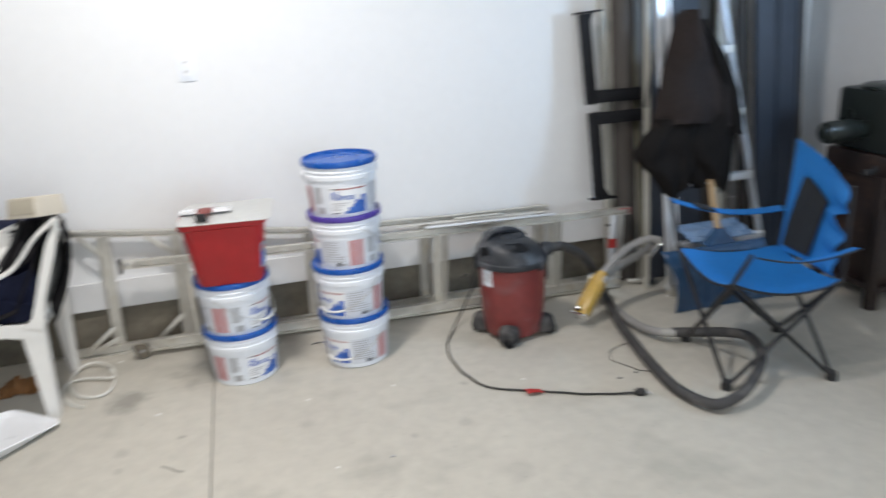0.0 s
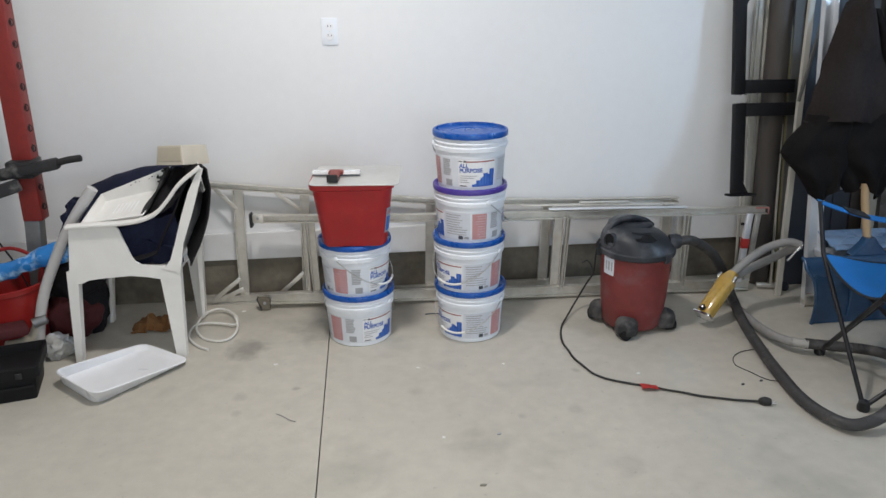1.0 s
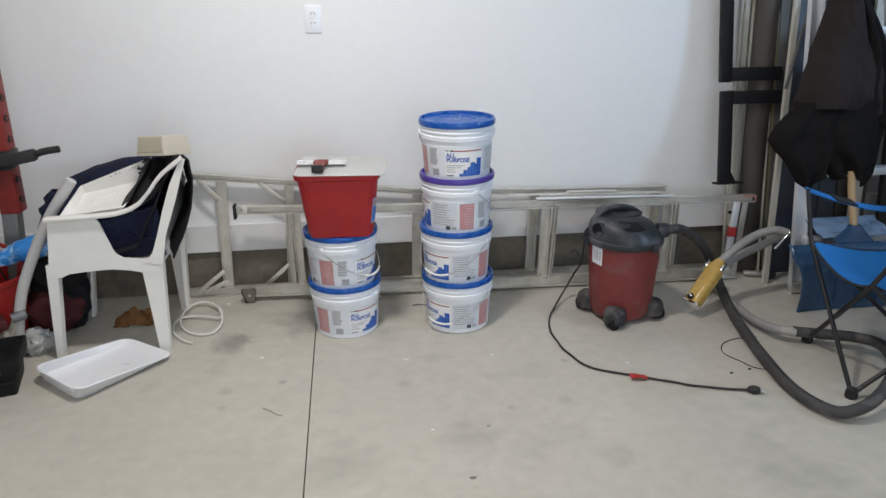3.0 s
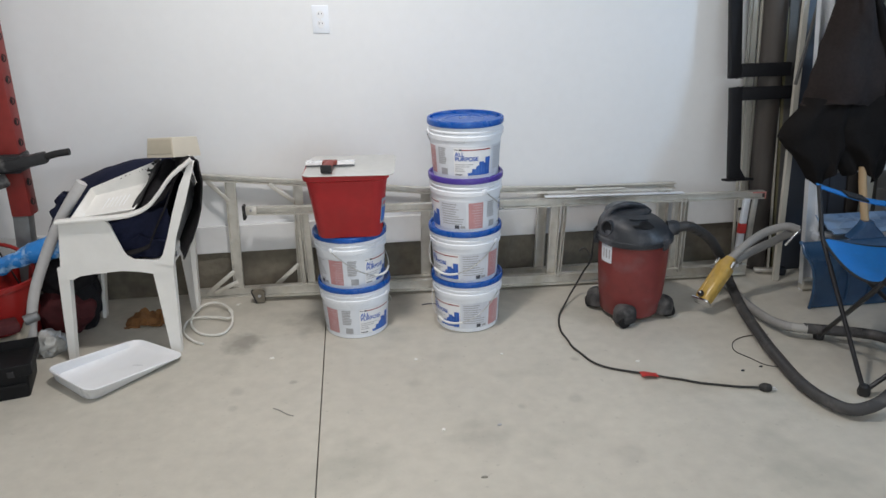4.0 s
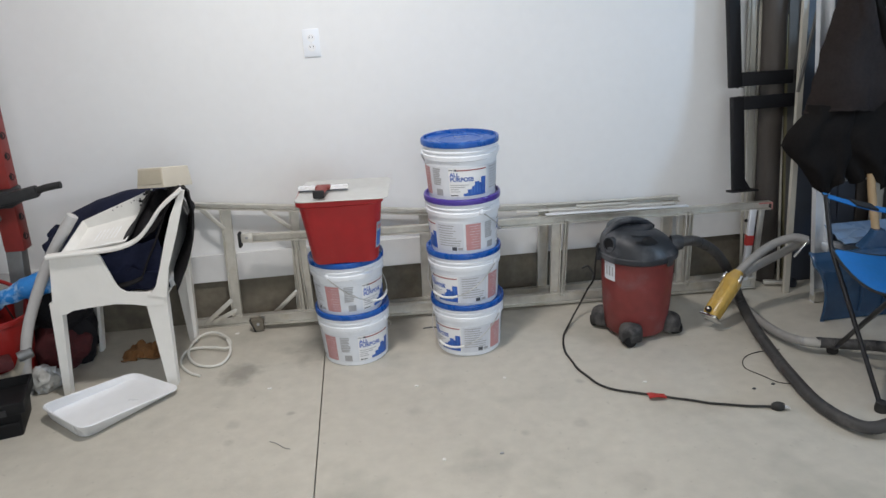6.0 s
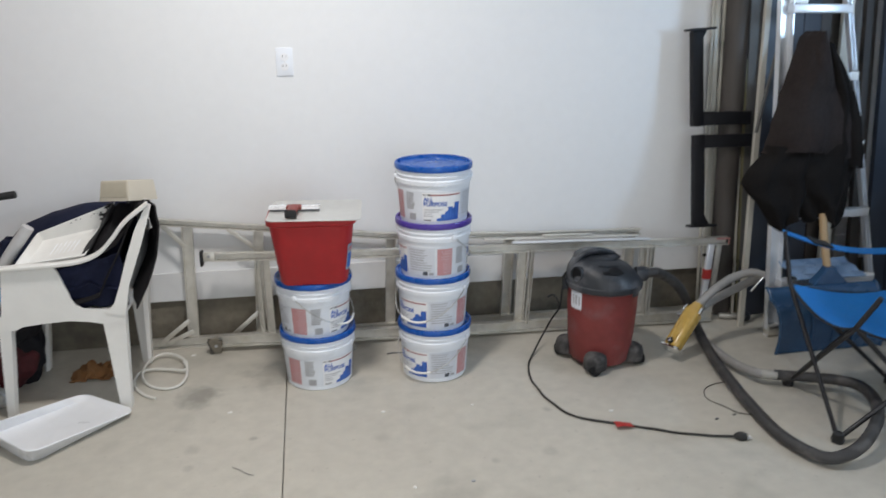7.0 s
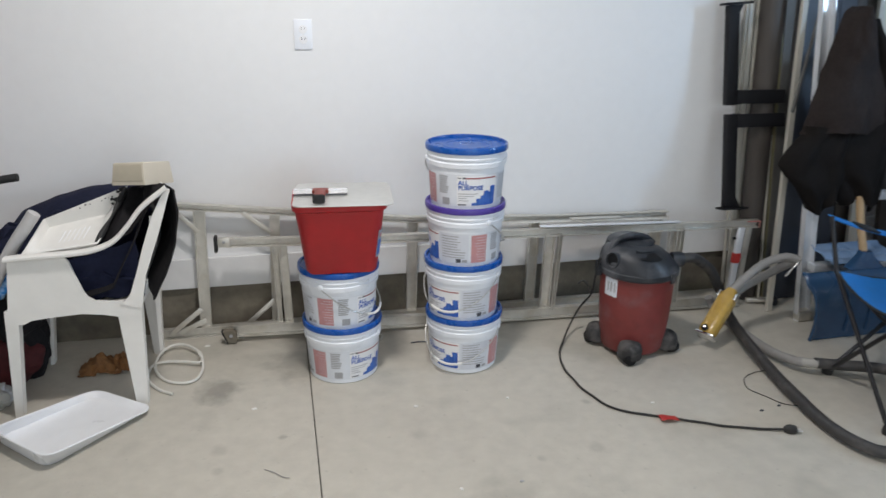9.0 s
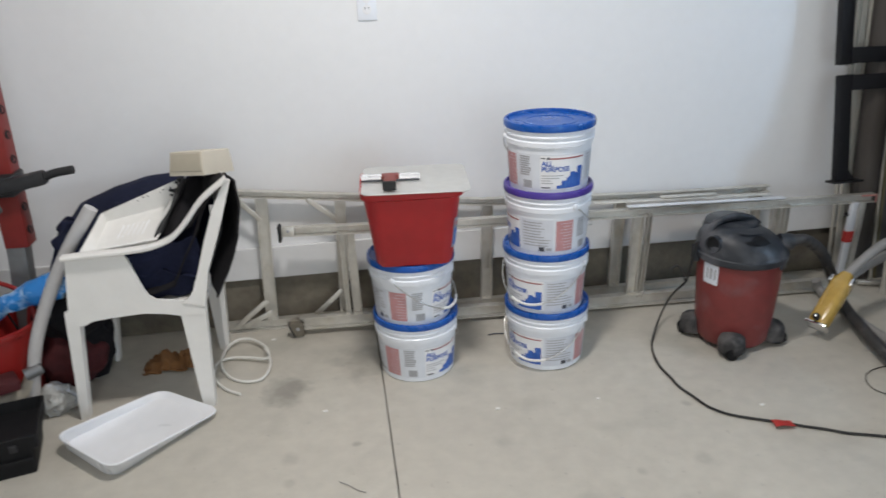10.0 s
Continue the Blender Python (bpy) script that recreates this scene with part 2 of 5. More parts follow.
        bmesh.ops.bevel(bm, geom=edges, offset=bevel, segments=2, profile=0.5, affect="EDGES", clamp_overlap=True)
    return bm


def channel(bm, a, b, wide, deep, wall=0.004, face=(0, -1, 0)):
    """A C-shaped rail from a to b: a web with two flanges towards face."""
    a, b, f = Vector(a), Vector(b), Vector(face)
    z = (b - a).normalized()
    x = f.cross(z).normalized()
    y = x.cross(z) * -1
    y = z.cross(x)
    w, d = wide / 2, deep / 2
    outline = [(-w, -d), (w, -d), (w, d), (w - wall, d), (w - wall, wall - d), (wall - w, wall - d), (wall - w, d), (-w, d)]
    lo, hi = [[bm.verts.new(p + x * u + y * v) for u, v in outline] for p in (a, b)]
    for i in range(8):
        bm.faces.new((lo[i], lo[(i + 1) % 8], hi[(i + 1) % 8], hi[i]))
    for ring in (lo, hi):
        bm.faces.new((ring[0], ring[5], ring[6], ring[7]))
        bm.faces.new((ring[0], ring[1], ring[4], ring[5]))
        bm.faces.new((ring[1], ring[2], ring[3], ring[4]))
    bmesh.ops.recalc_face_normals(bm, faces=bm.faces)
    return bm


def lathe(bm, profile, n=48, centre=(0, 0, 0), close=True):
    rings = []
    for r, z in profile:
        rings.append([bm.verts.new((centre[0] + r * math.cos(2 * math.pi * i / n), centre[1] + r * math.sin(2 * math.pi * i / n), centre[2] + z)) for i in range(n)])
    for lo, hi in zip(rings, rings[1:]):
        for i in range(n):
            bm.faces.new((lo[i], lo[(i + 1) % n], hi[(i + 1) % n], hi[i]))
    if close:
        bm.faces.new(rings[0][::-1])
        bm.faces.new(rings[-1])
    return bm


def smooth_path(points, steps=8):
    """A Catmull-Rom curve through the points."""
    p = [Vector(q) for q in points]
    p = [2 * p[0] - p[1], *p, 2 * p[-1] - p[-2]]
    out = []
    for i in range(1, len(p) - 2):
        for k in range(steps):
            t = k / steps
            a, b, c, d = p[i - 1], p[i], p[i + 1], p[i + 2]
            out.append(0.5 * (2 * b + (c - a) * t + (2 * a - 5 * b + 4 * c - d) * t * t + (3 * b - a - 3 * c + d) * t ** 3))
    out.append(p[-2])
    return out


def sweep(bm, points, radius, n=10, steps=8, ribs=0.0, pitch=0.008, curve=True, flat=1.0):
    """A round tube along a curve; ribs: how far its corrugations stand out."""
    path = smooth_path(points, steps) if curve else [Vector(q) for q in points]
    if ribs:
        fine, d = [path[0]], 0.0
        for a, b in zip(path, path[1:]):
            k = max(1, round((b - a).length / (pitch / 2)))
            fine += [a.lerp(b, (i + 1) / k) for i in range(k)]
        path = fine
    x = None
    rings = []
    for i, q in enumerate(path):
        z = (path[min(i + 1, len(path) - 1)] - path[max(i - 1, 0)]).normalized()
        x = (x - z * x.dot(z)).normalized() if x else z.orthogonal().normalized()
        y = z.cross(x)
        r = radius(i / (len(path) - 1)) if callable(radius) else radius
        r += ribs * (i % 2)
        rings.append([bm.verts.new(q + (x * math.cos(2 * math.pi * k / n) + y * flat * math.sin(2 * math.pi * k / n)) * r) for k in range(n)])
    for lo, hi in zip(rings, rings[1:]):
        for i in range(n):
            bm.faces.new((lo[i], lo[(i + 1) % n], hi[(i + 1) % n], hi[i]))
    bm.faces.new(rings[0][::-1])
    bm.faces.new(rings[-1])
    return bm


def grid(bm, nu, nv, place, thick=0.0):
    """A sheet of nu x nv cells, its corners at place(u, v); with thickness along its normals."""
    at = [[Vector(place(i / nu, j / nv)) for j in range(nv + 1)] for i in range(nu + 1)]
    rows = [[bm.verts.new(q) for q in row] for row in at]
    for i in range(nu):
        for j in range(nv):
            bm.faces.new((rows[i][j], rows[i + 1][j], rows[i + 1][j + 1], rows[i][j + 1]))
    if thick:
        def under(i, j):
            du = at[min(i + 1, nu)][j] - at[max(i - 1, 0)][j]
            dv = at[i][min(j + 1, nv)] - at[i][max(j - 1, 0)]
            return at[i][j] - du.cross(dv).normalized() * thick
        low = [[bm.verts.new(under(i, j)) for j in range(nv + 1)] for i in range(nu + 1)]
        for i in range(nu):
            for j in range(nv):
                bm.faces.new((low[i][j], low[i][j + 1], low[i + 1][j + 1], low[i + 1][j]))
        for i in range(nu):
            for j in (0, nv):
                bm.faces.new((rows[i][j], rows[i + 1][j], low[i + 1][j], low[i][j]))
        for j in range(nv):
            for i in (0, nu):
                bm.faces.new((rows[i][j], rows[i][j + 1], low[i][j + 1], low[i][j]))
    return bm


def BM():
    return bmesh.new()


# ---- the room ----
WALL_Y = 3.10
LEFT, RIGHT, REAR, TOP = -3.6, 2.42, -3.4, 2.72
CURB_Z, BOARD_Z = 0.208, 0.340
JOINT_X = -0.822


def plain(name, bm, mat, label, category):
    return tagged(part(name, bm, mat, smooth=False), label, category, kind="structure")


floor = tagged(new("floor"), "grey concrete garage floor with sawn joint, stains and painted shade", "floor", kind="structure")
part("slab", box(BM(), ((LEFT + JOINT_X) / 2 - 0.0009, -0.1, -0.06), (JOINT_X - LEFT - 0.0018, 7.0, 0.12), bevel=0.002), M_FLOOR, floor, smooth=False)
part("slab", box(BM(), ((RIGHT + JOINT_X) / 2 + 0.0009, -0.1, -0.06), (RIGHT - JOINT_X - 0.0018, 7.0, 0.12), bevel=0.002), M_FLOOR, floor, smooth=False)
part("joint_bed", box(BM(), (JOINT_X, -0.1, -0.07), (0.012, 7.0, 0.11)), M_JOINT, floor, "dirt-filled sawn joint", smooth=False)
plain("wall_back", box(BM(), ((LEFT + RIGHT) / 2, WALL_Y + 0.07, (TOP + CURB_Z) / 2), (RIGHT - LEFT + 0.3, 0.14, TOP - CURB_Z)), M_WALL,
      "smooth white painted drywall garage wall", "wall")
curb = BM()
grid(curb, 120, 6, lambda u, v: Vector((LEFT - 0.1 + u * (RIGHT - LEFT + 0.2), WALL_Y + 0.004 + 0.004 * noise.noise(Vector((u * 90, v * 3, 0))), -0.01 + v * (CURB_Z + 0.008 + 0.003 * noise.noise(Vector((u * 40, 5, 0)))))), thick=0.1)
plain("curb_back", curb, M_CURB, "rough dark concrete foundation curb along the wall", "curb")
plain("baseboard", box(BM(), ((LEFT + RIGHT) / 2, WALL_Y - 0.008, (CURB_Z + BOARD_Z) / 2), (RIGHT - LEFT - 0.02, 0.016, BOARD_Z - CURB_Z), bevel=0.003), M_BASEBOARD,
      "white painted wide baseboard above the concrete curb", "baseboard")
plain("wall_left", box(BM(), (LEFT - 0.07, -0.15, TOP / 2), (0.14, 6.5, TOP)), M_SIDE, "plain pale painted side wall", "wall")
plain("wall_right", box(BM(), (RIGHT + 0.07, -0.15, TOP / 2), (0.14, 6.5, TOP)), M_SIDE, "plain pale side wall, darker than the back wall", "wall")
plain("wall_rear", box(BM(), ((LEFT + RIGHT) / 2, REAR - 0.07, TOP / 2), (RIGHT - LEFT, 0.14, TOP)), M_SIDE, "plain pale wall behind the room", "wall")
plain("ceiling", box(BM(), ((LEFT + RIGHT) / 2, -0.15, TOP + 0.05), (RIGHT - LEFT + 0.28, 6.78, 0.1)), M_CEILING, "plain white garage ceiling", "ceiling")
# Window frame is added round the side lamp; no window is known here.
window = tagged(new("window_1"), "added white window frame, out of view, round the bluish side lamp", "window", kind="structure")
# The deep sill is added to keep the side lamp off the floor.
for name, size, at in (("added_frame", (0.04, 0.44, 0.05), (RIGHT - 0.018, 1.34, 1.855)), ("light_blocking_sill", (0.24, 0.56, 0.035), (RIGHT - 0.118, 1.34, 1.285)),
                       ("added_frame", (0.04, 0.05, 0.54), (RIGHT - 0.018, 1.145, 1.56)), ("added_frame", (0.04, 0.05, 0.54), (RIGHT - 0.018, 1.535, 1.56))):
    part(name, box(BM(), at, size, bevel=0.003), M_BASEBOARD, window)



# ---- outlet on the wall ----
outlet = thing("wall_outlet", pose(-0.7625, WALL_Y, 1.245), "white duplex power outlet with cover plate on the wall", "outlet")
part("cover_plate", box(BM(), (0, -0.003, 0), (0.0705, 0.006, 0.1145), bevel=0.002), M_PAIL, outlet)
for s in (-1, 1):
    socket = part("socket", lathe(BM(), [(0.0165, 0), (0.0165, 0.003)], 24), M_PANEL, outlet, "pale socket face with slots")
    socket.matrix_basis = pose(0, -0.0055, s * 0.0195, 90)
    for dx, h in ((-0.0065, 0.009), (0.0065, 0.007)):
        part("slot", box(BM(), (dx, 0.004, 0.0034), (0.0022, h, 0.0012)), M_INK_DARK, socket, smooth=False)
part("screw", lathe(BM(), [(0.0032, 0), (0.0028, 0.0015)], 12), M_STEEL, outlet).matrix_basis = pose(0, -0.0058, 0, 90)


# ---- pails of joint compound ----
R0, R1, BODY_H, PITCH = 0.131, 0.1415, 0.158, 0.219


def body_radius(z):
    return R0 + (R1 - R0) * z / BODY_H


def wrapped(bm, a0, a1, z0, z1, lift):
    """A patch of label wrapped on the pail, between two angles (degrees, 0 faces -y, to the right) and two heights."""
    k = max(1, round(abs(a1 - a0) / 6))

    def place(u, v):
        a, z = radians(a0 + (a1 - a0) * u), z0 + (z1 - z0) * v
        r = body_radius(z) + lift
        return Vector((r * math.sin(a), -r * math.cos(a), z))
    return grid(bm, k, 1, place)


def lettering(text, size, a0, z0, lift, parent, mat):
    """Words wrapped round the pail, from the angle a0 on."""
    font = bpy.data.curves.new("words", "FONT")
    font.body, font.size, font.space_line = text, size, 0.82
    font.offset = 0.0006
    holder = bpy.data.objects.new("words", font)
    scene.collection.objects.link(holder)
    me = bpy.data.meshes.new_from_object(holder.evaluated_get(bpy.context.evaluated_depsgraph_get()))
    bpy.data.objects.remove(holder)
    for v in me.vertices:
        z = z0 + v.co.y
        r = body_radius(z) + lift
        a = radians(a0) + v.co.x / r
        v.co = (r * math.sin(a), -r * math.cos(a), z)
    me.materials.append(mat)
    ob = new("lettering", me)
    ob.parent = parent
    ob["label"] = "bold blue printed words"
    return ob


def make_label(pail):
    """A printed paper sleeve that repeats itself twice round the pail."""
    z0, z1 = 0.018, 0.138
    sleeve = part("label", wrapped(BM(), -178, 178, z0, z1, 0.0005), M_LABEL, pail, "white paper label printed in blue, grey and red")
    rng = random.Random(4)
    blue, light, grey, dark = BM(), BM(), BM(), BM()
    for c in (0, 180):
        part("main_panel", wrapped(BM(), c - 31, c + 33, z0 + 0.003, z1 - 0.003, 0.0008), M_PANEL, sleeve, smooth=False)
        part("text_panel", wrapped(BM(), c + 36, c + 82, z0 + 0.003, z1 - 0.003, 0.0008), M_LABEL_GREY, sleeve, smooth=False)
        part("red_rule", wrapped(BM(), c - 18, c + 31, z1 - 0.015, z1 - 0.0105, 0.0014), M_INK_RED, sleeve, smooth=False)
        wrapped(dark, c - 30, c - 24, z1 - 0.013, z1 - 0.010, 0.0014)
        wrapped(dark, c - 22, c - 18, z1 - 0.015, z1 - 0.008, 0.0014)
        for a0, a1, h in ((-8, 3, 0.010), (-1, 8, 0.026), (6, 13, 0.036), (11, 19, 0.054), (17, 24, 0.048), (22, 31, 0.070)):
            wrapped(blue, c + a0, c + a1, z0 + 0.006, z0 + 0.006 + h, 0.0014)
        for a0, a1, h0, h in ((-4, 1, 0.0, 0.012), (3, 7, 0.004, 0.026), (9, 11.5, 0.006, 0.040), (14, 16.5, 0.010, 0.054), (19, 21, 0.006, 0.040), (25, 27, 0.016, 0.066)):
            wrapped(light, c + a0, c + a1, z0 + 0.006 + h0, z0 + 0.006 + h, 0.0018)
        for k, w in enumerate((30, 24, 13, 16)):
            wrapped(grey, c - 29, c - 29 + w, z0 + 0.049 - k * 0.0085, z0 + 0.0515 - k * 0.0085, 0.0014)
        wrapped(dark, c - 29, c - 17, z0 + 0.0075, z0 + 0.0115, 0.0014)
        # text column
        for k in range(9):
            z = z1 - 0.014 - k * 0.0102
            wrapped(grey, c + 39, c + 39 + rng.uniform(24, 40), z, z + 0.0034, 0.0014)
        part("icon", wrapped(BM(), c + 62, c + 70, z0 + 0.006, z0 + 0.021, 0.0014), M_INK_DARK, sleeve, smooth=False)
        wrapped(grey, c + 72, c + 80, z0 + 0.008, z0 + 0.018, 0.0014)
        # red block with pale lines
        part("red_block", wrapped(BM(), c + 86, c + 111, z0 + 0.006, z1 - 0.006, 0.0010), M_INK_PINK, sleeve, smooth=False)
        # narrow column
        for k in range(9):
            z = z1 - 0.012 - k * 0.0075
            wrapped(grey, c + 119, c + 119 + rng.uniform(13, 17), z, z + 0.0048, 0.0010)
        part("code_block", wrapped(BM(), c + 124, c + 137, z0 + 0.006, z0 + 0.032, 0.0010), M_INK_GREY, sleeve, smooth=False)
    pale = BM()
    for c in (0, 180):
        for k in range(9):
            z = z1 - 0.016 - k * 0.011
            b = rng.uniform(12, 20)
            wrapped(pale, c + 111 - b, c + 110, z, z + 0.0012, 0.0014)
    for name, bm, mat in (("skyline", blue, M_INK_BLUE), ("skyline_highlight", light, M_INK_LIGHT),
                          ("small_print", grey, M_INK_GREY), ("dark_mark", dark, M_INK_DARK), ("pale_print", pale, M_LABEL)):
        tagged(part(name, bm, mat, sleeve, smooth=False), kind="stuff")
    lettering("ALL\nPURPOSE", 0.0225, -29, z1 - 0.037, 0.0017, sleeve, M_INK_BLUE)
    lettering("ALL\nPURPOSE", 0.0225, 151, z1 - 0.037, 0.0017, sleeve, M_INK_BLUE)


def make_pail():
    pail = thing("compound_pail", pose(0, 0, 0), "", "pail", "stacked compound pails")
    body = [(R0 - 0.012, 0.0), (R0 - 0.004, 0.0), (R0, 0.004), (R1, BODY_H), (0.1475, BODY_H + 0.003), (0.1485, BODY_H + 0.018), (0.1445, BODY_H + 0.021),
            (0.1445, BODY_H + 0.029), (0.1485, BODY_H + 0.032), (0.1485, BODY_H + 0.036), (0.1455, BODY_H + 0.039), (0.1455, BODY_H + 0.056)]
    part("body", lathe(BM(), body, 64), M_PAIL, pail)
    make_label(pail)
    return pail


def make_lid(mat):
    z = 0.212
    prof = [(0.1462, z), (0.1520, z - 0.001), (0.1528, z + 0.004), (0.1528, z + 0.014), (0.1505, z + 0.020), (0.1465, z + 0.0215), (0.1425, z + 0.020),
            (0.1405, z + 0.011), (0.1340, z + 0.0085), (0.092, z + 0.0085), (0.089, z + 0.011), (0.080, z + 0.011), (0.077, z + 0.0085), (0.02, z + 0.0085)]
    return lathe(BM(), prof, 64)


def make_bail(pail, phi, droop=58):
    """The wire bail, hanging against the pail with its grip at the angle phi."""
    z, r = 0.176, 0.1515
    frame_m = pose(0, 0, 0, 0, 0, phi)
    pts = []
    for i in range(25):
        a = radians(-90 + 180 * i / 24)
        d = 0.150 * math.cos(a)
        pts.append(frame_m @ Vector((r * math.sin(a), -d * math.cos(radians(droop)) - 0.075 * max(0, math.cos(a)), z - d * math.sin(radians(droop)))))
    wire = part("bail", sweep(BM(), pts, 0.0021, 8, curve=False), M_WIRE, pail, "thin steel wire handle")
    part("grip", sweep(BM(), pts[9:16], 0.0050, 10, curve=False), M_GRIP, wire, "white plastic grip")
    for s in (-1, 1):
        ear = part("ear", lathe(BM(), [(0.011, 0), (0.011, 0.006), (0.008, 0.008)], 16), M_PAIL, pail)
        ear.matrix_basis = frame_m @ pose(s * 0.146, 0, z, 0, s * 90, 0)


STACK_B, STACK_A = (-0.211, 2.624), (-0.686, 2.644)
# x, y, level, angle of the printed front, angle of the grip, purple lid
PAILS = [(STACK_B, 0, -54, -38, False, 0.004), (STACK_B, 1, -52, -42, False, -0.002), (STACK_B, 2, -90, 112, True, 0.002), (STACK_B, 3, 3, 176, False, 0.003),
         (STACK_A, 0, 36, 150, False, 0.0), (STACK_A, 1, 54, 58, False, -0.006)]
first = make_pail()
for k, ((x, y), level, turn, phi, purple, dx) in enumerate(PAILS):
    m = pose(x + dx, y, level * PITCH, 0, 0, turn)
    if k == 0:
        pail = first
        pail.matrix_world = m
    else:
        pail = copy_thing(first, m)
    pail["wants"] = k
    PAILS[k] = (pail, phi - turn, purple)
for pail, phi, purple in PAILS:
    del pail["wants"]
    part("lid", make_lid(None), M_LID_PURPLE if purple else M_LID_BLUE, pail, "purple snap-on plastic lid" if purple else "blue snap-on plastic lid")
    make_bail(pail, phi)
    pail["label"] = "white plastic joint compound pail with %s lid, stacked" % ("purple" if purple else "blue")
PAILS[3][0]["label"] = "white compound pail with blue lid on top of a stack"
PAILS[0][0]["label"] = "white compound pail with blue lid at a stack's foot"
PAILS[4][0]["label"] = "white compound pail with blue lid standing on the floor"
PAILS[5][0]["label"] = "white compound pail with blue lid under a red bin"


# ---- red bin, plate and knife ----
BIN_Z = PITCH + 0.2335


def rounded_rect(w, d, r, n=6):
    pts = []
    for cx, cy, a in ((w / 2 - r, d / 2 - r, 0), (-w / 2 + r, d / 2 - r, 90), (-w / 2 + r, -d / 2 + r, 180), (w / 2 - r, -d / 2 + r, 270)):
        pts += [(cx + r * math.cos(radians(a + 90 * i / n)), cy + r * math.sin(radians(a + 90 * i / n))) for i in range(n + 1)]
    return pts


def loft(bm, rings, close_first=True, close_last=True):
    made = [[bm.verts.new(q) for q in ring] for ring in rings]
    k = len(made[0])
    for lo, hi in zip(made, made[1:]):
        for i in range(k):
            bm.faces.new((lo[i], lo[(i + 1) % k], hi[(i + 1) % k], hi[i]))
    if close_first:
        bm.faces.new(made[0][::-1])
    if close_last:
        bm.faces.new(made[-1])
    return bm


def rect_ring(w, d, r, z, cx=0, cy=0):
    return [(x + cx, y + cy, z) for x, y in rounded_rect(w, d, r)]


red_bin = thing("plastic_bin", pose(-0.684, 2.602, BIN_Z, 0, 0, -3), "red plastic storage bin stacked on two pails", "bin")
H = 0.262
outer = [rect_ring(0.235, 0.20, 0.03, 0), rect_ring(0.255, 0.215, 0.055, 0.006), rect_ring(0.312, 0.262, 0.055, H - 0.028), rect_ring(0.318, 0.268, 0.055, H - 0.026),
         rect_ring(0.328, 0.280, 0.04, H - 0.022), rect_ring(0.331, 0.283, 0.04, H - 0.002), rect_ring(0.324, 0.276, 0.04, H), rect_ring(0.304, 0.252, 0.05, H - 0.004),
         rect_ring(0.243, 0.203, 0.05, 0.008)]
part("body", loft(BM(), outer), M_RED_BIN, red_bin)


def corner_patch(a0, a1, t0, t1, lift):
    """A patch on the bin's rounded front corner, between two angles and two heights (0 to 1)."""
    def place(u, v):
        a, t = radians(a0 + (a1 - a0) * u), t0 + (t1 - t0) * v
        w, d, r = 0.255 + 0.057 * t, 0.215 + 0.047 * t, 0.055 + lift
        return Vector((w / 2 - 0.055 + r * math.cos(a), -d / 2 + 0.055 + r * math.sin(a), 0.006 + t * (H - 0.034)))
    return grid(BM(), 8, 2, place)


M_STICKER = material("grey_blue_sticker", (0.36, 0.42, 0.50), 0.4, vary=0.2, grain=60, stain=25, bump=0.0)
sticker = part("sticker", corner_patch(318, 372, 0.20, 0.66, 0.0012), M_STICKER, red_bin, "pale blue printed sticker")
part("print", corner_patch(321, 369, 0.24, 0.50, 0.0022), M_INK_LIGHT, sticker)
part("print", corner_patch(323, 360, 0.54, 0.61, 0.0022), M_INK_PINK, sticker)
plate = tagged(part("metal_plate", loft(BM(), [rect_ring(0.345, 0.315, 0.03, 0), rect_ring(0.347, 0.317, 0.03, 0.002), rect_ring(0.345, 0.315, 0.03, 0.004)]), M_HAWK),
               "scuffed pale metal plate lying on the red bin", "plate")
plate.matrix_world = pose(-0.668, 2.603, BIN_Z + H + 0.001, 0.4, 0.3, -5)
knife = thing("taping_knife", pose(-0.748, 2.600, BIN_Z + H + 0.006, 0, 0, -6), "wide steel taping knife with red-brown handle lying flat", "trowel")
blade = BM()
grid(blade, 16, 5, lambda u, v: Vector((-0.095 + 0.190 * u, -0.018 + 0.046 * v, 0.004 + 0.018 * math.sin(math.pi * (0.10 + 0.8 * v)))), thick=0.0015)
part("blade", blade, M_STEEL, knife)
# Dark bar paints the blade's shadow outline.
part("edge_shadow_bar", box(BM(), (0, -0.019, 0.005), (0.190, 0.003, 0.004), bevel=0.001), M_INK_DARK, knife, "dark bar painting the shadow along the blade")
part("clamp", box(BM(), (0, -0.008, 0.016), (0.058, 0.040, 0.014), bevel=0.004), M_HANDLE_RED, knife, "red-brown clamp block")
hand = part("handle", loft(BM(), [[(0.02 * math.cos(a), -0.03 + y, 0.018 + 0.014 * math.sin(a)) for a in [i * math.pi / 6 for i in range(12)]] for y in (0, -0.02, -0.06, -0.09)]), M_HANDLE_RED, knife)
part("end_cap", box(BM(), (0, -0.125, 0.018), (0.042, 0.012, 0.030), bevel=0.004), M_RUBBER, hand, "black rubber end cap")


# ---- ladders lying on their sides along the wall ----
def along(points, x):
    """The height at x on a line through points in x and z."""
    for (a, p), (b, q) in zip(points, points[1:]):
        if a <= x <= b:
            return p + (q - p) * (x - a) / (b - a)
    return points[0][1] if x < points[0][0] else points[-1][1]


def prism(bm, outline, y0, y1):
    """A plate: an outline in x and z, from y0 to y1."""
    a = [bm.verts.new((x, y0, z)) for x, z in outline]
    b = [bm.verts.new((x, y1, z)) for x, z in outline]
    k = len(a)
    bm.faces.new(a)
    bm.faces.new(b[::-1])
    for i in range(k):
        bm.faces.new((a[i], b[i], b[(i + 1) % k], a[(i + 1) % k]))
    return bm


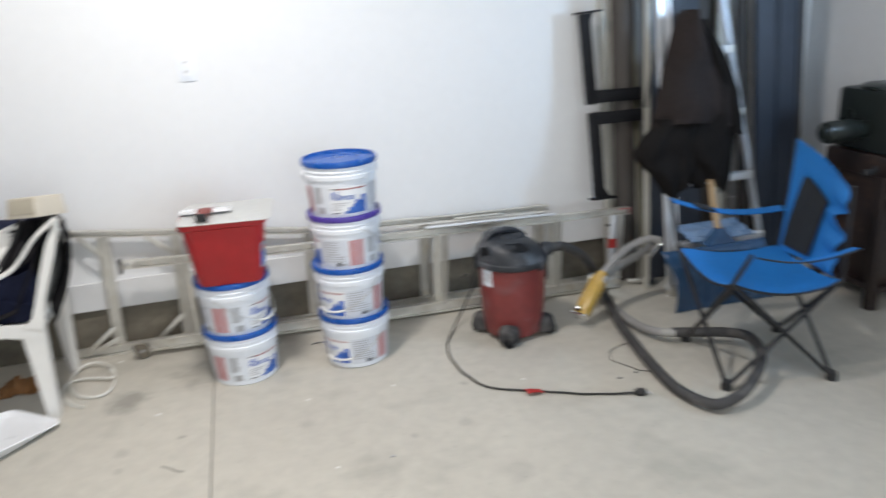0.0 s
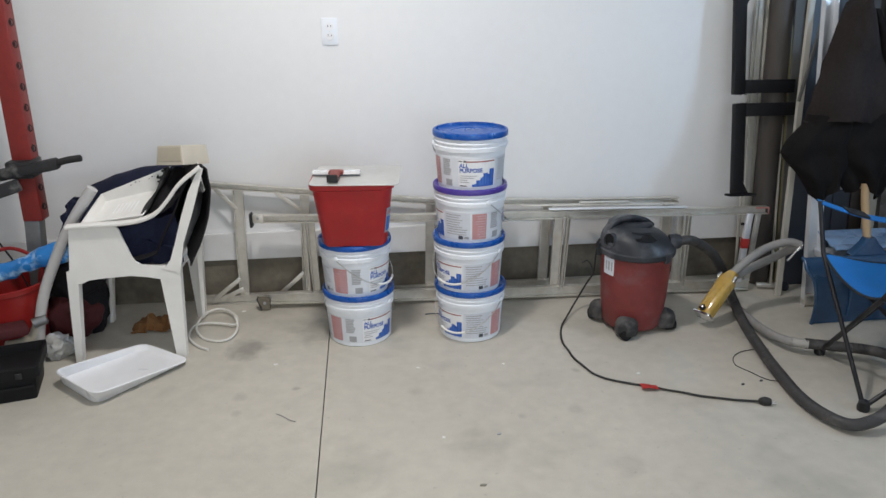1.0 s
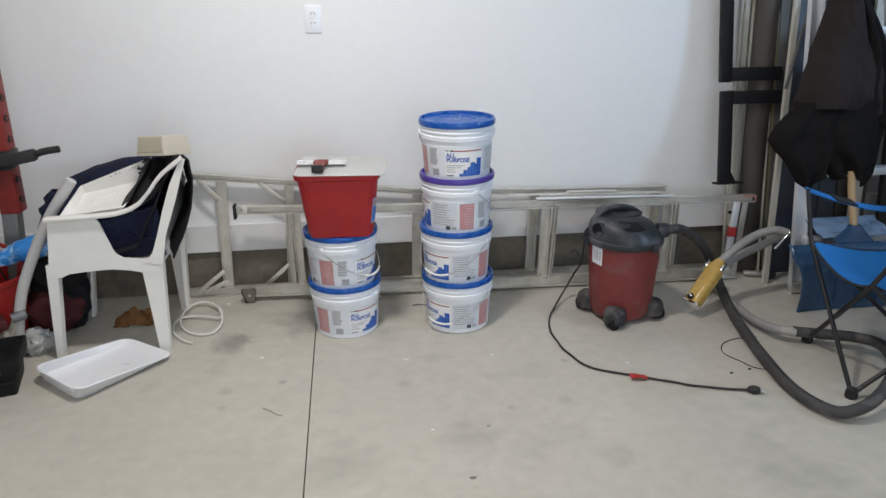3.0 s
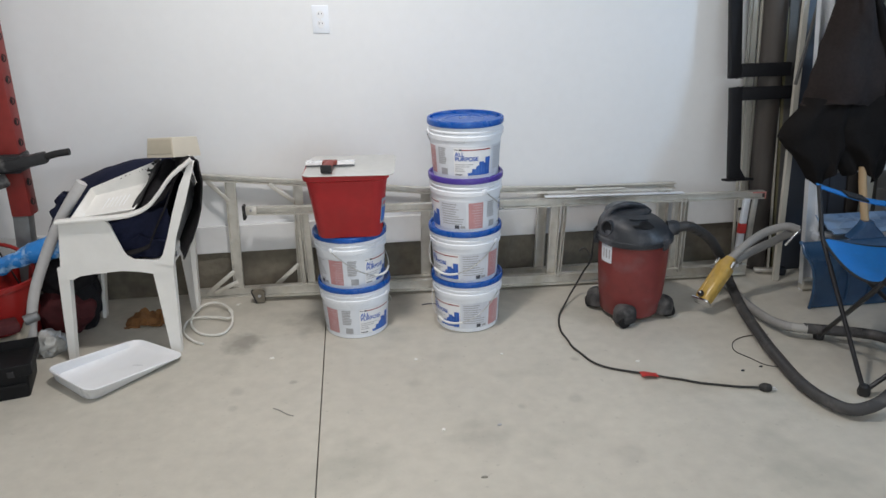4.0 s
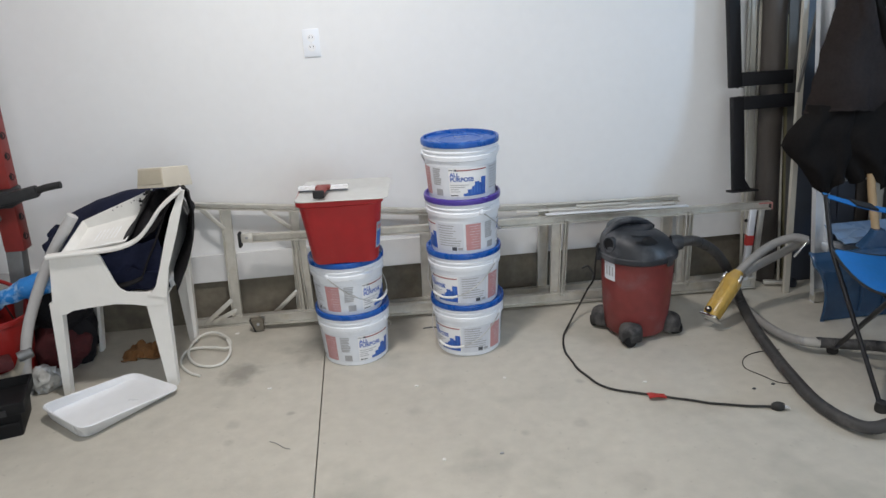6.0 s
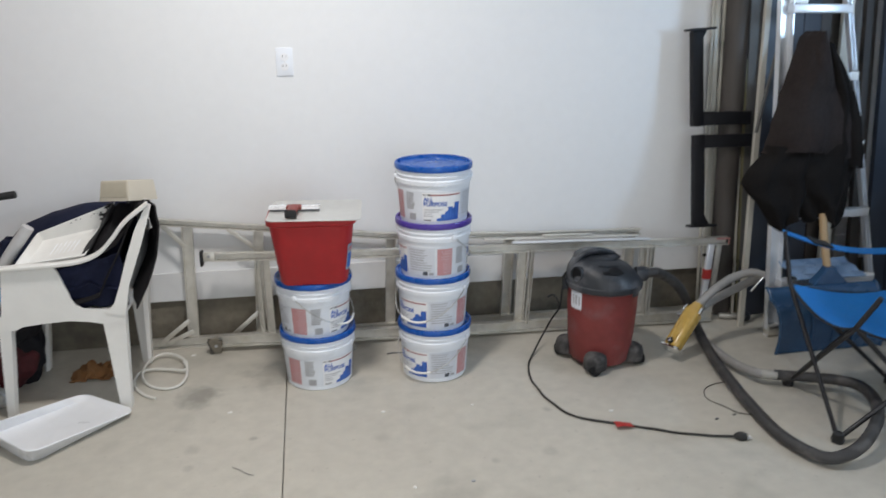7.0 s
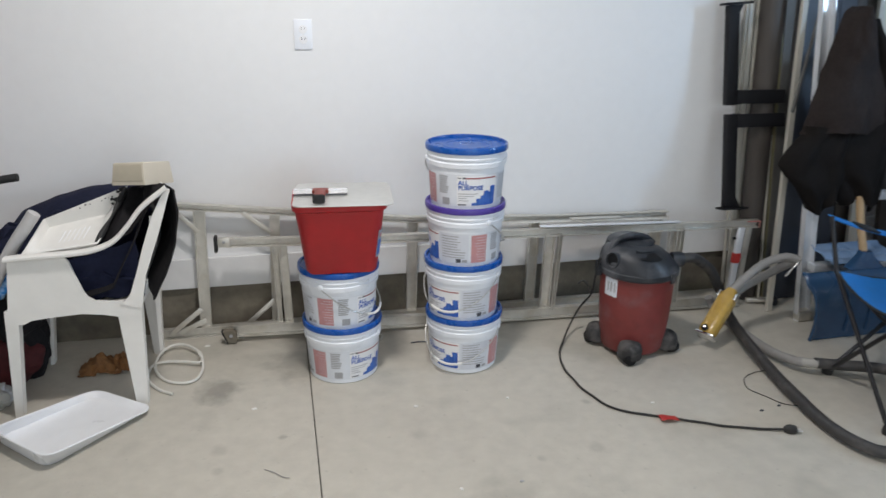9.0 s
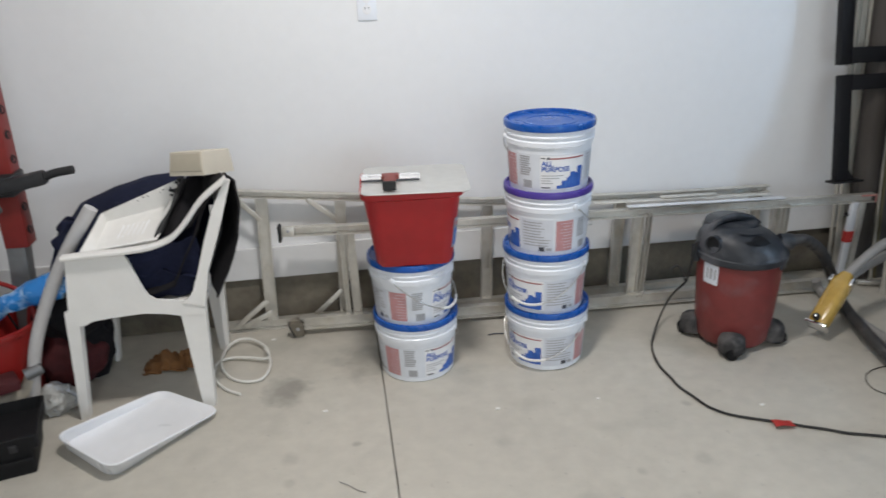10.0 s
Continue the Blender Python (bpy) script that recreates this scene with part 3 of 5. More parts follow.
def lying_ladder(m, high, low, rail, low_rail, steps, label, braces=()):
    """A stepladder's frame on its side: rails along points in x and z (their upper and lower edges), and the steps as uprights."""
    lad = thing("step_ladder", m, label, "ladder", "ladders along the wall")
    for (a, p), (b, q) in zip(high, high[1:]):
        part("rail", channel(BM(), (a, 0, p - rail / 2), (b, 0, q - rail / 2), rail, 0.028, 0.004), M_ALU, lad)
    for (a, p), (b, q) in zip(low, low[1:]):
        part("rail", channel(BM(), (a, 0, p + low_rail / 2), (b, 0, q + low_rail / 2), low_rail, 0.028, 0.004), M_ALU, lad)
    for x0, x1, w, dy, mat in steps:
        step = part("step", channel(BM(), (x0, dy, along(low, x0) + low_rail * 0.7), (x1, dy, along(high, x1) - rail * 0.7), w, 0.026, 0.0035), mat, lad)
        for x, z in ((x0, along(low, x0) + low_rail + 0.012), (x1, along(high, x1) - rail * 0.5)):
            rivet = part("rivet", lathe(BM(), [(0.0055, 0), (0.0045, 0.003), (0.001, 0.004)], 10), M_ALU, step)
            rivet.matrix_basis = pose(x, dy - 0.0145, z, 90)
    for a, b in braces:
        part("brace", beam(BM(), (a[0], -0.020, a[1]), (b[0], -0.020, b[1]), 0.020, 0.006, bevel=0.001), M_ALU, lad)
    return lad


lad_b = lying_ladder(pose(0, 3.045, 0), [(-1.375, 0.606), (-0.896, 0.553), (-0.36, 0.489), (0.345, 0.456), (0.885, 0.446)], [(-1.44, 0.0), (0.93, 0.0)], 0.028, 0.046,
                     ((-1.237, -1.219, 0.046, 0.004, M_ALU), (-0.940, -0.920, 0.042, 0.004, M_ALU), (-0.345, -0.335, 0.046, 0.004, M_ALU), (0.215, 0.228, 0.046, 0.004, M_ALU), (0.83, 0.835, 0.050, 0.004, M_ALU)),
                     "dull aluminium step ladder lying on its side against the wall",
                     (((-1.315, 0.575), (-1.228, 0.478)), ((-1.046, 0.548), (-0.940, 0.458)), ((-1.385, 0.026), (-1.245, 0.136)), ((-1.345, 0.032), (-1.232, 0.084)), ((-1.063, 0.050), (-0.945, 0.152))))
lad_a = lying_ladder(pose(0.05, 2.922, 0, 0, 0, -2.2) @ pose(-0.05, 0, 0), [(-1.120, 0.461), (-0.495, 0.446), (0.06, 0.440), (1.250, 0.432)], [(-1.120, 0.026), (0.0, 0.012), (1.21, 0.010)], 0.036, 0.052,
                     ((-0.888, -0.896, 0.034, 0.008, M_ALU), (-0.925, -0.930, 0.020, 0.012, M_ALU), (0.243, 0.257, 0.044, 0.008, M_ALU), (0.278, 0.299, 0.018, -0.004, M_ALU), (0.842, 0.838, 0.034, 0.010, M_ALU), (0.872, 0.876, 0.020, -0.004, M_ALU)),
                     "dull aluminium step ladder lying on its side, front section")
part("foot", box(BM(), (-1.158, -0.005, 0.440), (0.012, 0.042, 0.066), bevel=0.004), M_RUBBER, lad_a, "black rubber foot")
part("foot_bracket", box(BM(), (-1.125, -0.016, 0.449), (0.050, 0.014, 0.040), bevel=0.004), M_ALU, lad_a)
part("bolt", lathe(BM(), [(0.006, 0), (0.006, 0.004), (0.003, 0.005)], 12), M_INK_GREY, lad_a).matrix_basis = pose(-1.125, -0.024, 0.452, 90)
part("foot_bracket", prism(BM(), [(-1.162, 0.060), (-1.126, 0.062), (-1.108, 0.050), (-1.108, 0.008), (-1.142, 0.006)], -0.030, 0.002), M_CURB, lad_a, "dull dirty foot bracket")
part("foot", prism(BM(), [(-1.168, 0.061), (-1.163, 0.061), (-1.143, 0.006), (-1.148, 0.004)], -0.033, 0.004), M_RUBBER, lad_a, "black rubber foot")
part("bolt", lathe(BM(), [(0.007, 0), (0.007, 0.004), (0.004, 0.005)], 12), M_INK_GREY, lad_a).matrix_basis = pose(-1.130, -0.030, 0.040, 90)
post = part("end_post", beam(BM(), (1.150, -0.010, 0.055), (1.166, -0.010, 0.402), 0.030, 0.02, bevel=0.003), M_ALU_DAYLIT, lad_a)
part("red_band", beam(BM(), (1.1580, -0.010, 0.230), (1.1602, -0.010, 0.278), 0.033, 0.023), M_RED_TAPE, post, "red tape band")
part("knob", lathe(BM(), [(0.007, 0), (0.006, 0.012), (0.003, 0.014)], 12), M_BLACK, post, "black bolt end").matrix_basis = pose(1.143, -0.010, 0.350, 0, -90, 0)
part("back_post", beam(BM(), (1.205, 0.016, 0.0), (1.222, 0.016, 0.400), 0.022, 0.018, bevel=0.002), M_ALU, lad_a)
part("red_tip", box(BM(), (1.222, -0.0155, 0.4285), (0.066, 0.004, 0.007), (0, 0.5, 0), bevel=0.001), M_PINK_PAINT, lad_a, "worn red painted rail edge")
part("red_tip", box(BM(), (1.252, -0.0155, 0.414), (0.005, 0.006, 0.034), bevel=0.002), M_PINK_PAINT, lad_a, "worn red painted rail end")
for k, (x0, x1, z, dy, dz) in enumerate(((0.08, 0.82, 0.448, 0.035, 0.010), (0.20, 0.86, 0.441, -0.005, 0.006), (0.36, 0.60, 0.457, 0.050, 0.004))):
    tagged(part("corner_bead", box(BM(), ((x0 + x1) / 2, 2.905 + dy, z + dz / 2 + 0.002), (x1 - x0, 0.030, 0.004), (0, 1.0, -2.2 + 0.8 * k), bevel=0.001), M_ALU_DAYLIT if k == 1 else M_ALU),
           "long thin galvanized metal strip lying on the ladders", "metal strip", "metal strips on the ladders")


# ---- shop vacuum ----
VAC = (0.510, 2.585)
vac = thing("shop_vacuum", pose(*VAC, 0) @ Matrix.Diagonal((0.928, 0.928, 0.975, 1)), "dusty red wet-dry shop vacuum with charcoal lid on casters", "vacuum")
part("drum", lathe(BM(), [(0.122, 0.018), (0.129, 0.021), (0.138, 0.034), (0.150, 0.14), (0.156, 0.24), (0.160, 0.366), (0.150, 0.369)], 56), M_VAC_RED, vac)
lid = lathe(BM(), [(0.160, 0.354), (0.168, 0.355), (0.1745, 0.360), (0.1755, 0.370), (0.1745, 0.380), (0.169, 0.384), (0.1665, 0.392), (0.160, 0.410), (0.147, 0.432), (0.127, 0.452), (0.098, 0.466), (0.06, 0.474), (0.02, 0.476)], 56)


def lid_lean(p):
    """The lid's top leans away from the hose side."""
    f = max(0.0, (p[2] - 0.384) / 0.09)
    return Vector((p[0] - 0.026 * f, p[1] + 0.008 * f, p[2] + 0.10 * max(0.0, -p[0]) * f - 0.06 * max(0.0, p[0]) * f))


for v in lid.verts:
    v.co = lid_lean(v.co)
cover = part("lid", lid, M_VAC_DARK, vac, "charcoal domed motor lid")
part("carry_handle", sweep(BM(), [(-0.140, 0.000, 0.446), (-0.122, 0.0, 0.480), (-0.085, 0.004, 0.500), (-0.03, 0.012, 0.503), (0.03, 0.022, 0.488), (0.075, 0.034, 0.458)], 0.018, 14, flat=0.7), M_VAC_DARK, cover)
part("motor_hump", lathe(BM(), [(0.108, 0.446), (0.100, 0.474), (0.086, 0.484), (0.02, 0.487)], 40, centre=(-0.02, 0.055, 0)), M_VAC_DARK, cover)
blow = part("blower_port", lathe(BM(), [(0.036, -0.07), (0.034, 0.004), (0.031, 0.008), (0.027, 0.006), (0.026, -0.03), (0.004, -0.031)], 28), M_VAC_DARK, cover)
blow.matrix_basis = pose(-0.150, -0.058, 0.428, 82, 0, -62)
# Black plug paints the port's dark inside.
part("port_mouth", lathe(BM(), [(0.0255, -0.028), (0.0262, 0.002), (0.002, 0.0025)], 24), M_BLACK, blow, "black plug painting the dark inside of the port")


DOME = [(0.1665, 0.392), (0.160, 0.410), (0.147, 0.432), (0.127, 0.452), (0.098, 0.466), (0.06, 0.474)]


def dome_patch(a0, a1, t0, t1, lift):
    """A patch on the lid's dome, between two angles and two places along its profile."""
    def place(u, v):
        a = radians(a0 + (a1 - a0) * u)
        q = polyline(DOME, t0 + (t1 - t0) * v)
        return lid_lean(((q[0] + lift) * math.sin(a), -(q[0] + lift) * math.cos(a), q[1] + lift))
    return grid(BM(), 12, 5, place, thick=0.002)


def polyline(points, t):
    """The point at t from 0 to 1 along points that are evenly spaced in t."""
    k = min(int(t * (len(points) - 1)), len(points) - 2)
    return Vector(points[k]).lerp(Vector(points[k + 1]), t * (len(points) - 1) - k)


slot = dome_patch(-17, 23, 0.44, 0.72, 0.0015)
for v in slot.verts:
    a = math.atan2(v.co.x, -v.co.y)
    w = abs(a - radians(3)) / radians(20)
    mid = polyline(DOME, 0.58)
    v.co.z = mid[1] + (v.co.z - mid[1]) * math.sqrt(max(0.05, 1 - w * w)) + 0.001
# Black patch on the dome paints the recess's shade; nothing is cut in.
part("air_slot", slot, M_BLACK, cover, "flush black patch painting the dark of the grip opening")
part("slot_rim", dome_patch(-22, 28, 0.76, 0.84, 0.004), M_VAC_DARK, cover)
for a in (-58, 32, 122, 168):
    part("latch", box(BM(), (0.172 * math.cos(radians(a)), 0.172 * math.sin(radians(a)), 0.364), (0.012, 0.040, 0.044), (0, 0, a), bevel=0.005), M_VAC_DARK, vac)
for a in (-118, 152, -26, 62):
    c = Vector((math.cos(radians(a)), math.sin(radians(a)), 0))
    housing = part("caster_housing", lathe(BM(), [(0.044, 0.020), (0.051, 0.023), (0.053, 0.034), (0.052, 0.062), (0.046, 0.080), (0.034, 0.090), (0.018, 0.095), (0.004, 0.096)], 28, centre=(c.x * 0.150, c.y * 0.150, 0)), M_CASTER, vac)
    wheel = part("wheel", lathe(BM(), [(0.014, -0.022), (0.026, -0.020), (0.028, 0.0), (0.026, 0.020), (0.014, 0.022)], 24), M_BLACK, housing, "black caster wheel")
    wheel.matrix_basis = Matrix.Translation((c.x * 0.180, c.y * 0.180, 0.028)) @ pose(0, 0, 0, 0, 90, a + 35)
part("hose_port", lathe(BM(), [(0.032, 0), (0.034, 0.03), (0.030, 0.05)], 24), M_VAC_DARK, vac).matrix_basis = pose(0.140, -0.03, 0.402, 0, 90, -8)


def vac_patch(a0, a1, z0, z1, lift):
    def place(u, v):
        a, z = radians(a0 + (a1 - a0) * u), z0 + (z1 - z0) * v
        r = (0.150 + (z - 0.14) * 0.06 if z < 0.24 else 0.156 + (z - 0.24) * 0.004 / 0.126) + lift
        return Vector((r * math.sin(a), -r * math.cos(a), z))
    return grid(BM(), 8, 3, place)


tag_label = part("sticker", vac_patch(-82, -57, 0.272, 0.350, 0.001), M_LABEL, vac, "worn pale sticker")
for k, (a0, a1) in enumerate(((-76, -73), (-70, -66), (-63, -60))):
    part("print", vac_patch(a0, a1, 0.292, 0.334, 0.002), M_INK_GREY, tag_label)



# ---- plastic armchair with its load ----
def bar_path(bm, points, wide, deep):
    """A flat bar along points in x and z; wide lies along y."""
    rings = []
    pts = smooth_path(points, 6)
    for i, q in enumerate(pts):
        t = (pts[min(i + 1, len(pts) - 1)] - pts[max(i - 1, 0)]).normalized()
        up = Vector((-t.z, 0, t.x))
        rings.append([q + Vector((0, wide / 2 * c, 0)) + up * deep / 2 * s for c, s in ((-1, -0.4), (-0.8, -1), (0.8, -1), (1, -0.4), (1, 0.5), (0.75, 1), (-0.75, 1), (-1, 0.5))])
    return loft(bm, rings)


chair = thing("plastic_chair", pose(-1.62, 2.72, 0), "white molded plastic garden armchair piled with a jacket", "chair")
back_m = pose(1.62, -2.72, 0)


def chair_part(name, bm, label=""):
    for v in bm.verts:
        f = max(0.0, min(1.0, (v.co.z - 0.56) / 0.24)) * max(0.0, min(1.0, (v.co.y - 2.50) / 0.44))
        v.co += Vector((-0.15 * f, -0.04 * f, -0.055 * f))
    bmesh.ops.transform(bm, matrix=back_m, verts=bm.verts)
    return part(name, bm, M_CHAIR, chair, label)


for y0, s in ((2.497, 1), (2.937, -1)):
    chair_part("side_panel", prism(BM(), [(-1.787, 0.395), (-1.760, 0.578), (-1.605, 0.580), (-1.588, 0.574), (-1.579, 0.560), (-1.566, 0.512), (-1.548, 0.452), (-1.538, 0.432), (-1.515, 0.416), (-1.437, 0.407), (-1.385, 0.40), (-1.385, 0.352),
                                          (-1.445, 0.352), (-1.50, 0.365), (-1.563, 0.373), (-1.66, 0.368), (-1.72, 0.362), (-1.745, 0.350), (-1.80, 0.350)], y0, y0 + s * 0.010))
    chair_part("back_upright", prism(BM(), [(-1.440, 0.40), (-1.420, 0.412), (-1.403, 0.434), (-1.377, 0.502), (-1.343, 0.602), (-1.305, 0.70), (-1.256, 0.790), (-1.238, 0.790), (-1.290, 0.64), (-1.345, 0.50), (-1.372, 0.38)], y0 - s * 0.004, y0 + s * 0.016))
    chair_part("armrest", bar_path(BM(), [(-1.766, y0, 0.583), (-1.70, y0, 0.586), (-1.58, y0, 0.589), (-1.50, y0, 0.597), (-1.435, y0, 0.622), (-1.385, y0, 0.670), (-1.33, y0, 0.735), (-1.248, y0, 0.797)], 0.040, 0.014))
    legs = BM()
    fy = 2.520 if s > 0 else 2.925
    loft(legs, [[(-1.798, y0, 0.40), (-1.756, y0, 0.40), (-1.756, y0 + s * 0.04, 0.40), (-1.766, y0 + s * 0.045, 0.40), (-1.798, y0 + s * 0.014, 0.40)],
                [(-1.832, fy - s * 0.012, 0.0), (-1.806, fy - s * 0.012, 0.0), (-1.806, fy + s * 0.025, 0.0), (-1.818, fy + s * 0.03, 0.0), (-1.832, fy + s * 0.01, 0.0)]])
    chair_part("front_leg", legs)
    legs = BM()
    bx = -1.417
    loft(legs, [[(-1.455, y0, 0.405), (-1.372, y0, 0.405), (-1.372, y0 + s * 0.04, 0.405), (-1.395, y0 + s * 0.045, 0.405), (-1.455, y0 + s * 0.014, 0.405)],
                [(bx - 0.018, fy - s * 0.012, 0.0), (bx + 0.02, fy - s * 0.012, 0.0), (bx + 0.02, fy + s * 0.025, 0.0), (bx + 0.008, fy + s * 0.03, 0.0), (bx - 0.018, fy + s * 0.01, 0.0)]])
    chair_part("back_leg", legs)
chair_part("seat", grid(BM(), 10, 10, lambda u, v: Vector((-1.79 + 0.42 * u, 2.505 + 0.425 * v, 0.405 - 0.02 * math.sin(math.pi * v) * math.sin(math.pi * min(1, u * 1.2)) - 0.012 * u)), thick=0.006))
chair_part("backrest", grid(BM(), 8, 8, lambda u, v: Vector((-1.405 + 0.155 * v + 0.02 * math.sin(math.pi * u), 2.530 + 0.400 * u, 0.39 + 0.40 * v + 0.02 * math.sin(math.pi * u) * v)), thick=0.006))

# a dark jacket thrown over the back, the far arm and the seat
jacket = thing("jacket", pose(-1.60, 2.72, 0.41), "dark navy and black jacket thrown over a plastic chair", "jacket")
jm = pose(1.60, -2.72, -0.41)


def cloth(name, nu, nv, place, mat, wob=0.012, scale=9.0, label="", owner=None, m=None, thick=0.006):
    bm = grid(BM(), nu, nv, lambda u, v: place(u, v) + Vector([wob * noise.noise(Vector((u * scale, v * scale, 3 * k + len(name)))) for k in range(3)]), thick=thick)
    bmesh.ops.transform(bm, matrix=m or jm, verts=bm.verts)
    return part(name, bm, mat, owner or jacket, label)


OVER_BACK = [(-1.56, 0.43), (-1.46, 0.46), (-1.39, 0.58), (-1.335, 0.70), (-1.278, 0.786), (-1.248, 0.800), (-1.226, 0.785), (-1.222, 0.71), (-1.238, 0.60), (-1.285, 0.48), (-1.330, 0.40)]


def over_back(u, v):
    q = polyline(OVER_BACK, u)
    f = max(0.0, min(1.0, (q[1] - 0.56) / 0.24)) * v
    drop = max(0.0, u - 0.62)
    return Vector((q[0] - 0.15 * f - 0.30 * drop * v, 2.506 + 0.399 * v, q[1] - 0.055 * f + 0.25 * drop * v))


cloth("back_drape", 40, 20, over_back, M_BLACK_CLOTH, 0.010, 8, "black lining over the chair back")
ARM_X, ARM_Z = [-1.90, -1.83, -1.766, -1.688, -1.567, -1.47, -1.36], [0.54, 0.632, 0.652, 0.690, 0.712, 0.722, 0.730]


def over_arm(u, v):
    x = -1.895 + 0.53 * u
    for a, b, p, q in zip(ARM_X, ARM_X[1:], ARM_Z, ARM_Z[1:]):
        if a <= x <= b:
            top = p + (q - p) * (x - a) / (b - a)
    y = 2.66 + 0.36 * v
    rise = math.sin(math.pi * min(1.0, v / 0.72) / 2) if v < 0.72 else 1.0 - 2.6 * (v - 0.72) ** 1.2
    return Vector((x, y + 0.012 * math.sin(11 * u), 0.44 + (top - 0.44) * rise))


cloth("arm_drape", 30, 30, over_arm, M_NAVY, 0.009, 6, "navy body of the jacket over the far arm")
LINING = [Vector(q) for q in ((-1.508, 2.555, 0.587), (-1.385, 2.555, 0.633), (-1.417, 2.720, 0.744), (-1.296, 2.660, 0.760))]
cloth("lining_fold", 24, 18, lambda u, v: LINING[0].lerp(LINING[1], u).lerp(LINING[2].lerp(LINING[3], u), v) + Vector((0, 0.012 * math.sin(9 * u + 3 * v), 0.010 * math.sin(7 * u))), M_BLACK_CLOTH, 0.006, 6, "black lining beside the tray", thick=0.004)
cloth("seat_fold", 22, 20, lambda u, v: Vector((-1.74 + 0.36 * u, 2.525 + 0.38 * v, 0.425 + 0.10 * math.sin(math.pi * u) * (0.45 + 0.55 * v) + 0.05 * u)), M_NAVY, 0.025, 8)
cloth("sleeve", 26, 20, lambda u, v: Vector((-1.875 + 0.23 * u, 2.74 + 0.13 * v, 0.47 + (0.120 + 0.045 * u) * math.sin(math.pi * min(1, 0.15 + 0.75 * v)) + 0.02 * math.sin(9 * u))), M_NAVY, 0.022, 6, "navy sleeve bunched over the arm")
cloth("near_fold", 18, 12, lambda u, v: Vector((-1.615 + 0.245 * u, 2.519 + 0.03 * (1 - v), 0.402 + (0.15 + 0.06 * u) * v)), M_NAVY, 0.010, 7)

# a used roller tray propped on the arm and the jacket
used = thing("roller_tray", pose(-1.575, 2.64, 0.665), "splashed white roller tray with black rim propped on a chair", "paint tray")
tm = pose(1.575, -2.64, -0.665)
BED = [Vector(q) for q in ((-1.687, 2.535, 0.579), (-1.511, 2.535, 0.596), (-1.679, 2.705, 0.620), (-1.489, 2.705, 0.655))]
TOP = [Vector(q) for q in ((-1.713, 2.520, 0.590), (-1.489, 2.520, 0.617), (-1.683, 2.685, 0.656), (-1.416, 2.685, 0.752))]


def in_tray(u, v, w):
    """A place in the tray: u along it, v from its near to its far side, w from the bed up to the rim."""
    low = BED[0].lerp(BED[1], u).lerp(BED[2].lerp(BED[3], u), v)
    high = TOP[0].lerp(TOP[1], u).lerp(TOP[2].lerp(TOP[3], u), v)
    return tm @ low.lerp(high, w)


def tray_ring(inset, w, n=5):
    side = [(k / n, 0) for k in range(n)] + [(1, k / n) for k in range(n)] + [(1 - k / n, 1) for k in range(n)] + [(0, 1 - k / n) for k in range(n)]
    return [in_tray(inset + (1 - 2 * inset) * u, inset + (1 - 2 * inset) * v, w) for u, v in side]


part("tray", loft(BM(), [tray_ring(-0.02, -0.12), tray_ring(-0.035, 0.0), tray_ring(-0.035, 1.0), tray_ring(-0.01, 1.06), tray_ring(0.0, 1.0), tray_ring(0.0, 0.06), tray_ring(0.03, 0.0)]), M_TRAY_USED, used)
for k in range(6):
    u = 0.34 + 0.085 * k
    part("rib", sweep(BM(), [in_tray(u, 0.30, 0.01), in_tray(u + 0.01, 0.50, 0.01), in_tray(u + 0.02, 0.70, 0.01)], 0.0022, 6), M_TRAY, used)
part("rim", sweep(BM(), [in_tray(1.02, 0.0, 0.75), in_tray(1.025, 0.25, 0.9), in_tray(1.03, 0.5, 1.0), in_tray(1.025, 0.75, 1.02), in_tray(1.015, 1.0, 1.0), in_tray(0.93, 1.01, 1.03)], lambda t: 0.0075 + 0.003 * math.sin(13 * t), 8), M_RUBBER, used, "black splashed liner edge")
rng = random.Random(8)
for k in range(15):
    u = 1.0 - 0.55 * rng.random() ** 2.2
    q = in_tray(u, 1.0, rng.uniform(0.45, 1.04) if u > 0.86 else rng.uniform(0.80, 1.05))
    size = rng.uniform(0.003, 0.008) if u > 0.9 else rng.uniform(0.0010, 0.0026)
    blob = BM()
    bmesh.ops.create_icosphere(blob, subdivisions=2, radius=1)
    for v in blob.verts:
        v.co = Vector((v.co.x * size * 1.3, v.co.y * 0.003, v.co.z * size)) * (1 + 0.5 * noise.noise(v.co * 1.7 + Vector((k, 0, 0))))
    bmesh.ops.translate(blob, vec=q + Vector((0, -0.002, 0)), verts=blob.verts)
    part("splash", blob, M_RUBBER, used, "black paint splash")

# beige box on the chair back
bx = thing("beige_box", pose(-1.343, 2.640, 0.777) @ pose(0, 0, 0, -11, 0, 0) @ pose(0, 0, 0, 0, 0, 58) @ Matrix.Diagonal((1.10, 1.10, 1.28, 1)), "small beige plastic housing with sloped sides on a chair", "box")
part("shell", loft(BM(), [rect_ring(0.128, 0.128, 0.004, 0), rect_ring(0.128, 0.128, 0.004, 0.008), rect_ring(0.117, 0.117, 0.004, 0.056), rect_ring(0.112, 0.112, 0.004, 0.058)]), M_BEIGE, bx)
# One face is drawn in a darker beige than the shell.
part("darker_face", loft(BM(), [[(-0.0645, -0.058, 0.010), (-0.0645, 0.058, 0.010), (-0.0594, 0.053, 0.052), (-0.0594, -0.053, 0.052)], [(-0.0655, -0.057, 0.011), (-0.0655, 0.057, 0.011), (-0.0604, 0.052, 0.051), (-0.0604, -0.052, 0.051)]]), M_BEIGE_DARK, bx, "one box face in a darker beige")

